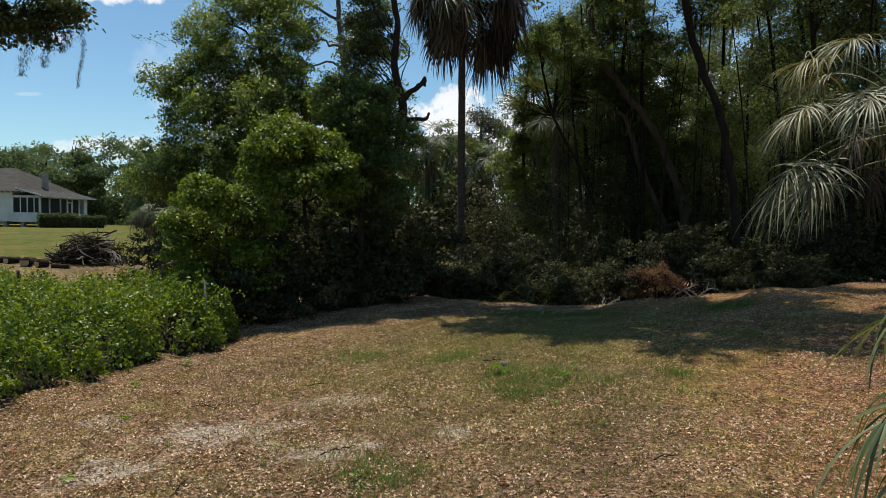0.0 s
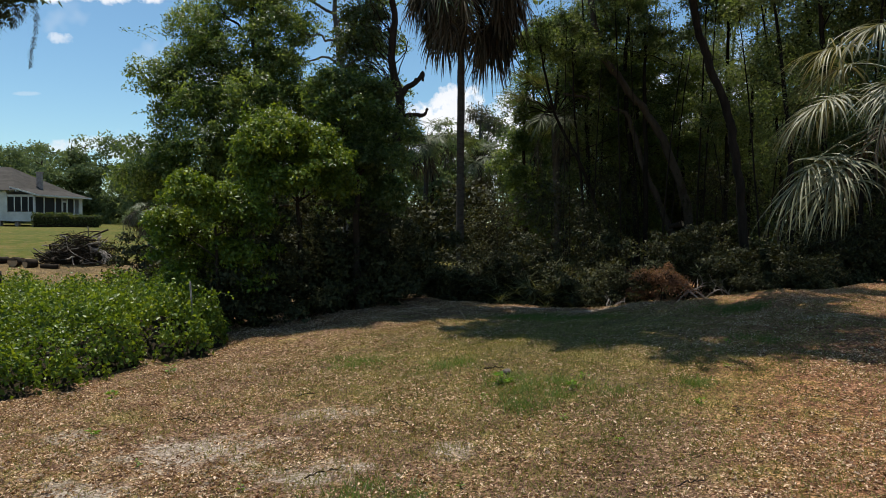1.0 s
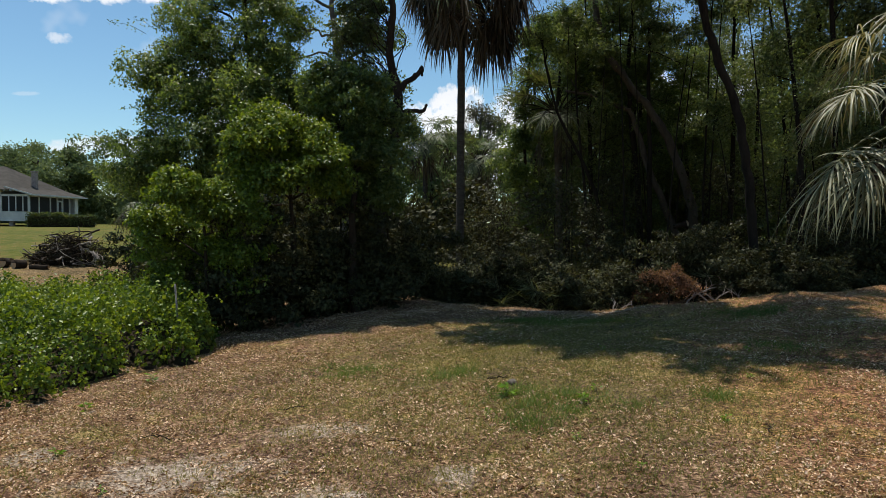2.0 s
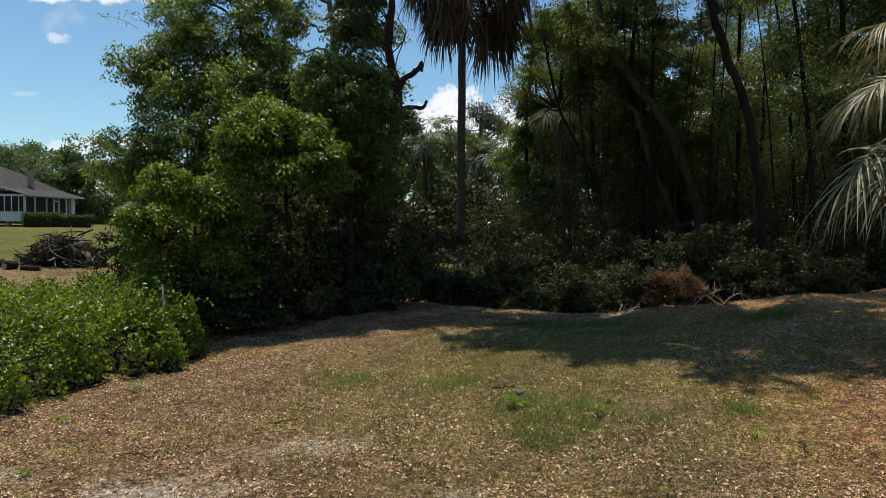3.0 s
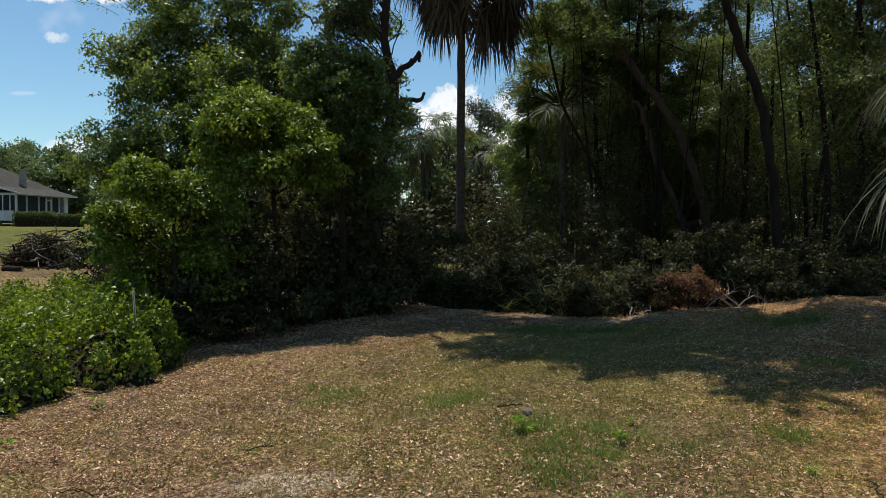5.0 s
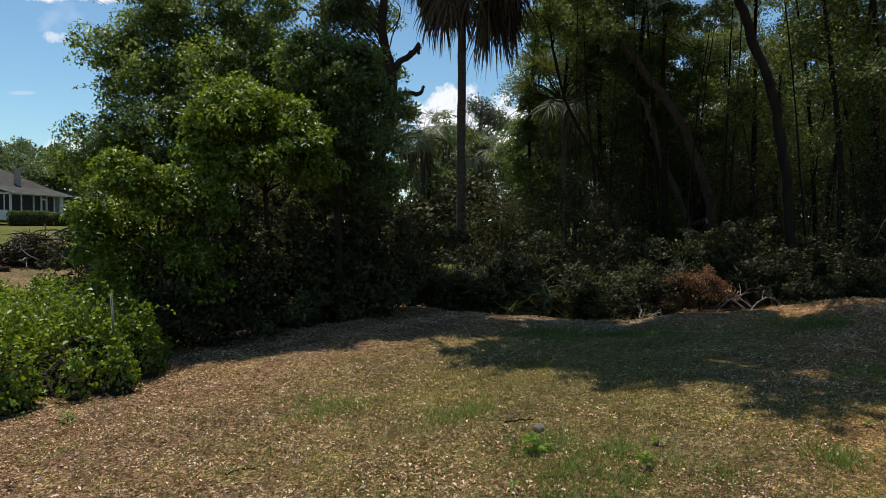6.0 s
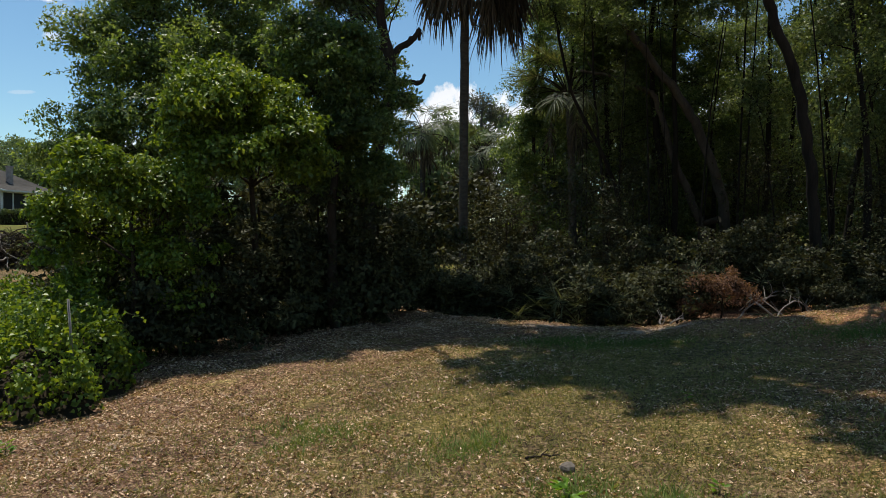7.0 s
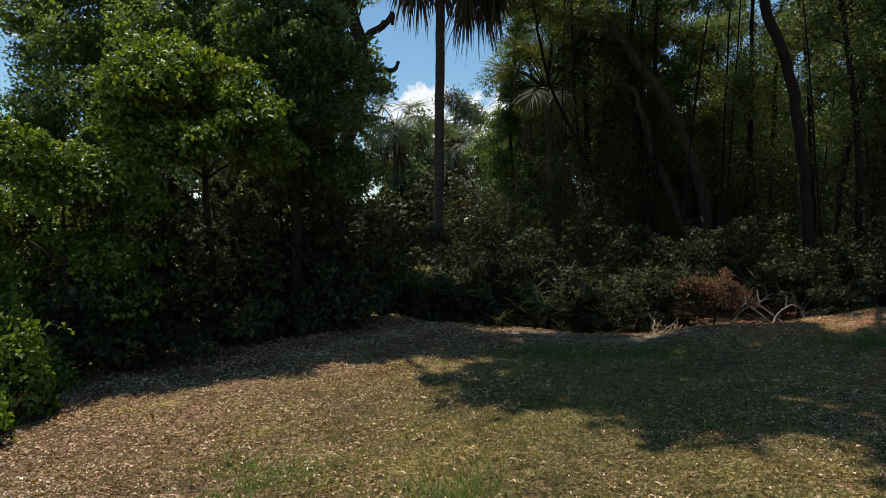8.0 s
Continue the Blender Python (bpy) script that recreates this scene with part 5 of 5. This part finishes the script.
# ---- brush pile, logs, posts ----
def brush_pile():
    rng = np.random.default_rng(55)
    x, y = -18.0, 35.0
    z = lay(x, y)
    thing = base("brush_pile", x, y, z, "heap of grey cut branches and twigs on the lawn", "brush pile")
    for k in range(170):
        a = rng.uniform(0, 6.28)
        r = rng.random() ** 0.7 * 1.7
        cx, cy = r * math.cos(a), 0.6 * r * math.sin(a)
        cz = rng.random() * 1.45 * max(0.1, 1 - (r / 1.95) ** 2)
        d = np.array([rng.normal(), rng.normal() * 0.6, rng.normal() * 0.28])
        d *= rng.uniform(0.4, 1.1) / np.linalg.norm(d)
        p = np.array([cx, cy, cz])
        line = curve_points([p - d, p + rng.normal(0, 0.12, 3), p + d], 4, rng, 0.03)
        line[:, 2] = np.maximum(line[:, 2], 0.02)
        part("branch", smooth(mesh_data("branch", *tube(line, rng.uniform(0.015, 0.06), 0.008, 5, rng, 0.08))), DEADWOOD if k % 3 == 0 else BARK, thing)
    for k in range(9):
        end = np.array([rng.uniform(1.6, 2.6), -0.9 - 0.6 * rng.random(), 0.03])
        line = curve_points([(0.7 + 0.3 * k / 9, -0.4, 0.9 - 0.05 * k), (1.4 + rng.random() * 0.4, -0.7, 0.55), end], 5, rng, 0.03)
        part("branch", smooth(mesh_data("branch", *tube(line, 0.04, 0.012, 5, rng, 0.08))), DEADWOOD, thing, "pale bare branch")
    twigs = []
    for k in range(1100):
        a, r = rng.uniform(0, 6.28), rng.random() ** 0.6 * 1.75
        p = np.array([r * math.cos(a), 0.6 * r * math.sin(a), rng.random() * 1.4 * max(0.08, 1 - (r / 1.95) ** 2) + 0.04])
        d = rng.normal(0, 0.2, 3)
        twigs.append(tube(np.array([p - d, p + rng.normal(0, 0.04, 3), p + d]), 0.011, 0.005, 4))
    tagged(part("twig", mesh_data("twig", *joined(twigs)), STEM, thing), "tangle of thin twigs", kind="stuff")


brush_pile()


def log(x, y, length, radius, turn, seed, label):
    rng = np.random.default_rng(seed)
    thing = base("log", x, y, lay(x, y) + radius * 0.9, label, "log", "sawn logs", turn=turn)
    line = np.array([(-length / 2, 0, 0), (-length / 6, 0, 0.01), (length / 6, 0, -0.01), (length / 2, 0, 0)])
    part("bark", smooth(mesh_data("bark", *tube(line, radius, radius * 0.93, 12, rng, 0.04))), BARK, thing)
    for s in (-1, 1):
        bm = bmesh.new()
        bmesh.ops.create_circle(bm, cap_ends=True, radius=radius * 0.96, segments=14, matrix=pose(s * (length / 2 + 0.004), 0, 0, 0, 90, 0))
        bmesh.ops.recalc_face_normals(bm, faces=bm.faces)
        part("cut_end", bm, CUT, thing, "pale sawn end")


for k, (x, y, l, r, t) in enumerate(((-18.5, 29.6, 0.6, 0.16, 70), (-17.7, 29.3, 0.5, 0.2, 100), (-17.0, 29.2, 0.45, 0.19, 60), (-19.4, 29.8, 0.9, 0.14, 25), (-16.2, 29.2, 0.7, 0.1, 8), (-20.2, 30.6, 0.8, 0.18, 80), (-18.1, 29.9, 0.9, 0.13, 170))):
    log(x * 1.13, y * 1.13, l * 1.13, r * 1.13, t, 100 + k, "sawn tree trunk section lying by the brush pile")


def stake(x, y, tall, radius, lean, mat, label, seed):
    rng = np.random.default_rng(seed)
    z = lay(x, y)
    ob = part("stake", smooth(mesh_data("stake", *tube(np.array([(0, 0, -0.1), (lean * 0.4, 0, tall * 0.5), (lean, 0, tall)]), radius, radius * 0.9, 8, rng, 0.03))), mat)
    ob.matrix_basis = pose(x, y, z)
    return tagged(ob, label, "stake")


stake(-5.2, 15.25, 1.55, 0.02, -0.08, STAKE, "thin pale weathered stake standing in the vines", 120)
stake(-12.6, 20.4, 1.35, 0.055, 0.02, POST, "short dark wooden post behind the vine bed", 121)


# ---- branch of an oak overhead, with moss ----
def overhead_oak():
    rng = np.random.default_rng(57)
    x, y = -10.2, 5.2
    z = lay(x, y)
    thing = base("oak_tree", x, y, z, "live oak whose mossy low branch reaches over the clearing", "tree")
    part("trunk", smooth(mesh_data("trunk", *tube(curve_points([(0, 0, -0.2), (0.2, 0, 2), (0.1, 0.2, 4.6), (0.0, 0.2, 6.5)], 6, rng, 0.03), 0.42, 0.22, 11, rng, 0.06))), BARK, thing)
    bough = curve_points([(0.1, 0.2, 4.0), (2.2, 0.8, 5.5), (4.3, 1.6, 6.0), (6.3, 1.9, 5.35)], 8, rng, 0.03)
    part("limb", smooth(mesh_data("limb", *tube(bough, 0.2, 0.025, 8, rng, 0.06))), BARK, thing)
    lobes = [(5.5, 1.8, 4.86, 0.9, 0.7, 0.42), (6.2, 1.9, 4.86, 0.42, 0.5, 0.32), (4.6, 1.6, 5.7, 1.0, 0.8, 0.6), (3.0, 1.2, 6.2, 1.4, 1.2, 0.8), (0.5, 0.4, 7.4, 2.6, 2.2, 1.4)]
    (v, f), centres = foliage(rng, lobes[:3], 26000, 0.05, 0.11, 26, hang=0.2, lumps=5)
    # the extra last mass hangs above the view, added to shade the low branch
    (v2, f2), _ = foliage(rng, lobes[2:] + [(5.7, 1.9, 5.7, 1.1, 0.9, 0.5)], 11000, 0.08, 0.25, hang=0.2)
    v, f = joined([(v, f), (v2, f2)])
    part("branch_work", smooth(mesh_data("branch_work", *joined([limbs(rng, bough[np.argmin(np.linalg.norm(bough - c, axis=1))], [c], 0.014, 0.004, 3, 0.02, 4) for c in centres[:110]]))), BARK, thing)
    part("crown", mesh_data("crown", v, f), OAK, thing)
    tops = np.array([(6.52, 1.85, 4.84), (6.15, 1.9, 4.8), (5.98, 1.8, 4.75), (5.55, 1.7, 4.75), (6.3, 1.95, 4.8)])
    for k, (top, long) in enumerate(zip(tops, (0.62, 0.36, 0.42, 0.35, 0.2))):
        part("moss", mesh_data("moss", *moss_strands(rng, [top], long, long, 520 if k else 420, 0.045 if k else 0.012, 0.028)), MOSS, thing, "grey hanging moss")["kind"] = "stuff"


overhead_oak()


# ---- litter and grass ----
def scatter(rng, n, x0, x1, y0, y1, keep):
    px, py = rng.uniform(x0, x1, n), y0 + (y1 - y0) * rng.random(n) ** 1.3
    ok = keep(px, py) & (np.abs(px) < 1.5 + 0.72 * py)
    return px[ok], py[ok]


def litter():
    rng = np.random.default_rng(58)

    def keep(px, py):
        d = 0.17 * patchy(px, py, 0.9, 1.0) + 0.15 * patchy(px, py, 3.1, 3.0) + 0.12 * patchy(px, py, 8.3, 5.0) + 0.16 * patchy(px, py, 21.0, 2.0) - 0.25 * np.exp(-((px - 1.2) / 3.4) ** 2 - ((py - 13) / 4.5) ** 2) - 0.22 * np.exp(-((px - 4.2) / 3.6) ** 2 - ((py - 17.5) / 2.6) ** 2)
        bare = sum(np.exp(-2.2 * (((px - cx) / wx) ** 2 + ((py - cy) / wy) ** 2)) for cx, cy, wx, wy in SANDY[:7])
        d -= 0.1 / (1 + np.exp(-2 * (px - 1.2)))
        return (rng.random(len(px)) < 0.50 + 1.3 * d - 0.25 * bare) & (rng.random(len(px)) < np.clip((py - 4.2) / 1.3, 0, 1)) & (heap(px, py) < 0.05)

    px, py = scatter(rng, 760000, -12, 15, 4.2, 25, keep)
    n = len(px)
    p = np.stack([px, py, height(px, py) + 0.004 + 0.014 * rng.random(n)], 1)
    ways = unit(rng, n) * np.array([1, 1, 0.25])
    ups = np.array([0, 0, 1.0]) + 0.85 * unit(rng, n)
    size = 0.026 + 0.042 * rng.random(n) ** 1.6
    size *= np.where(px > 2.0, 0.85, 1.0)
    v, f = leaf_blades(p, ways, ups, size, size * (0.28 + 0.3 * rng.random(n)), 0.4)
    tagged(part("leaf_litter", mesh_data("leaf_litter", v, f), LITTER), "dry tan oak leaves strewn over the ground", "leaf litter", kind="stuff")


def blades(name, seed, n, area, keep, tall, mat, label, wide=0.006):
    rng = np.random.default_rng(seed)
    px, py = scatter(rng, n, *area, lambda a, b: keep(rng, a, b))
    n = len(px)
    root = np.stack([px, py, height(px, py) - 0.005], 1)
    a = rng.uniform(0, 6.28, n)
    side = np.stack([np.cos(a), np.sin(a), np.zeros(n)], 1) * (wide * (0.6 + 0.8 * rng.random(n)))[:, None]
    tip = root + np.stack([rng.normal(0, 0.75, n), rng.normal(0, 0.75, n), np.ones(n)], 1) * (tall * (0.4 + rng.random(n)))[:, None]
    v = np.stack([root - side, root + side, tip], 1).reshape(-1, 3)
    f = np.arange(n * 3).reshape(-1, 3)
    return tagged(part(name, mesh_data(name, v, f), mat), label, "grass", kind="stuff")


litter()
blades("dry_grass", 59, 900000, (-9, 14, 4.5, 24), lambda rng, x, y: (rng.random(len(x)) < 0.16 + 0.1 * patchy(x, y, 0.8, 4.0) + 0.1 * patchy(x, y, 3.7, 2.0) + 0.55 * np.exp(-((x - 1.2) / 3.8) ** 2 - ((y - 13) / 5.5) ** 2)) & (rng.random(len(x)) < np.clip((20.5 - y + 0.25 * x) / 3.0, 0.25, 1)) & (heap(x, y) < 0.05), 0.048, GRASS, "thin dry grass over sandy soil")
GREENS = ((1.02, 10.6, 0.34), (1.05, 9.7, 0.3), (1.55, 10.2, 0.28), (1.15, 11.3, 0.4), (1.9, 11.0, 0.3), (2.5, 18.9, 0.8), (3.9, 18.6, 0.55), (5.9, 13.6, 0.3), (7.3, 17.8, 0.7), (2.4, 10.4, 0.22), (-0.6, 6.8, 0.4), (3.6, 10.4, 0.25), (-1.6, 13.4, 0.5), (0.2, 12.6, 0.4))
blades("green_grass", 60, 640000, (-4, 11, 5, 22), lambda rng, x, y: rng.random(len(x)) < sum(np.exp(-((x - a) ** 2 + (y - b) ** 2) / (r * r)) for a, b, r in GREENS) * np.clip(0.6 + 0.45 * patchy(x, y, 3.3, 2.0), 0.08, 1), 0.085, GREEN_GRASS, "patches of short green grass")


# ---- small things on the ground ----
def stick(x, y, length, radius, turn, seed, label, mat, lift=0.0):
    """A fallen branch with a side twig."""
    rng = np.random.default_rng(seed)
    thing = base("fallen_branch", x, y, lay(x, y), label, "branch", "fallen branches", turn=turn)
    line = curve_points([(-length / 2, 0, radius), (-length / 6, 0.07 * length, radius + lift * 0.6), (length / 5, -0.03 * length, radius + lift), (length / 2, 0.05 * length, radius + lift * 0.4)], 4, rng, 0.006)
    part("stem", smooth(mesh_data("stem", *tube(line, radius, radius * 0.5, 6, rng, 0.08))), mat, thing)
    for k in range(3):
        at = line[3 + 3 * k]
        end = at + np.array([rng.uniform(0.1, 0.25) * length, rng.choice([-1, 1]) * rng.uniform(0.1, 0.2) * length, lift * 0.5 + 0.01])
        part("twig", smooth(mesh_data("twig", *tube(curve_points([at, (at + end) / 2 + rng.normal(0, 0.02, 3), end], 3), radius * 0.5, radius * 0.2, 5))), mat, thing)


for k, (x, y, l, r, t, lift) in enumerate(((8.1, 23.9, 1.6, 0.03, 150, 0.75), (8.7, 24.1, 1.9, 0.028, 20, 0.6), (9.2, 23.8, 1.5, 0.024, 165, 0.7), (8.4, 23.4, 1.3, 0.024, 145, 0.6), (8.9, 23.2, 1.2, 0.022, 30, 0.5), (10.4, 23.6, 1.6, 0.02, 10, 0.5), (11.4, 23.8, 1.4, 0.02, 155, 0.55),
                                          (9.8, 23.9, 1.2, 0.02, 60, 0.6), (5.0, 21.3, 0.7, 0.022, 80, 0.35), (5.3, 21.2, 0.6, 0.02, 20, 0.25), (12.6, 24.2, 1.3, 0.02, 130, 0.5))):
    stick(x, y, l, r, t, 200 + k, "pale dead branch lying at the wood's edge", DEADWOOD, lift)
for k, (x, y, l, r, t) in enumerate(((-1.15, 7.6, 0.45, 0.009, 40), (-2.6, 6.8, 0.4, 0.008, 100), (0.9, 12.2, 0.35, 0.012, 10), (-0.4, 9.2, 0.4, 0.008, 150), (2.3, 6.9, 0.35, 0.008, 20), (-3.4, 9.9, 0.5, 0.009, 170), (3.6, 9.0, 0.4, 0.008, 75), (-2.0, 11.0, 0.3, 0.008, 30))):
    stick(x, y, l, r, t, 220 + k, "small dark twig among the fallen leaves", BARK, 0.02)


def weed(x, y, size, count, seed, label):
    """A low broad-leaved plant."""
    rng = np.random.default_rng(seed)
    thing = base("weed", x, y, lay(x, y), label, "weed", "weeds in the clearing")
    a = rng.uniform(0, 6.28, count)
    high = rng.random(count)
    p = np.stack([np.cos(a) * size * 0.35 * rng.random(count), np.sin(a) * size * 0.35 * rng.random(count), size * 0.8 * high], 1)
    ways = np.stack([np.cos(a), np.sin(a), 0.4 + 0 * a], 1)
    v, f = leaf_blades(p, ways, np.array([0, 0, 1.0]) + 0.5 * unit(rng, count), size * 0.55, size * 0.3)
    part("leaves", mesh_data("leaves", v, f), GREEN_WEED, thing)
    stems = [tube(np.array([(0, 0, -0.01), (q[0] * 0.5, q[1] * 0.5, q[2] * 0.6), q]), 0.004, 0.002, 4) for q in p[::3]]
    part("stem", mesh_data("stem", *joined(stems)), PETIOLE, thing)


for k, (x, y, s, c) in enumerate(((0.94, 11.15, 0.2, 24), (1.9, 10.6, 0.15, 16), (1.5, 9.1, 0.10, 10), (-0.85, 6.6, 0.10, 10), (-2.9, 6.3, 0.12, 12), (3.3, 9.4, 0.11, 10), (-3.3, 8.2, 0.09, 9), (2.2, 11.2, 0.12, 12), (0.2, 7.2, 0.08, 8), (-4.4, 9.4, 0.14, 12), (5.2, 13.2, 0.12, 12),
                                  (-1.9, 7.3, 0.08, 8), (1.9, 8.0, 0.09, 9), (-5.2, 11.6, 0.16, 14), (-4.9, 13.2, 0.16, 14), (4.4, 11.3, 0.1, 10), (-3.9, 7.1, 0.12, 12), (2.9, 13.9, 0.12, 10), (0.6, 10.1, 0.09, 9))):
    weed(x, y, s, c, 240 + k, "small bright green weed among dry leaves")


def stone(x, y, r, seed):
    """A small rounded field stone."""
    rng = np.random.default_rng(seed)
    bm = bmesh.new()
    bmesh.ops.create_icosphere(bm, subdivisions=2, radius=r)
    for v in bm.verts:
        v.co *= 1 + 0.12 * math.sin(9 * v.co.x / r + seed) * math.cos(3 * v.co.y / r)
        v.co.z *= 0.7
    ob = part("stone", bm, STONE)
    ob.matrix_basis = pose(x, y, lay(x, y) + r * 0.45, 0, 0, rng.uniform(0, 360))
    tagged(ob, "small grey stone lying among the dry leaves", "stone")


stone(1.08, 11.9, 0.075, 3)
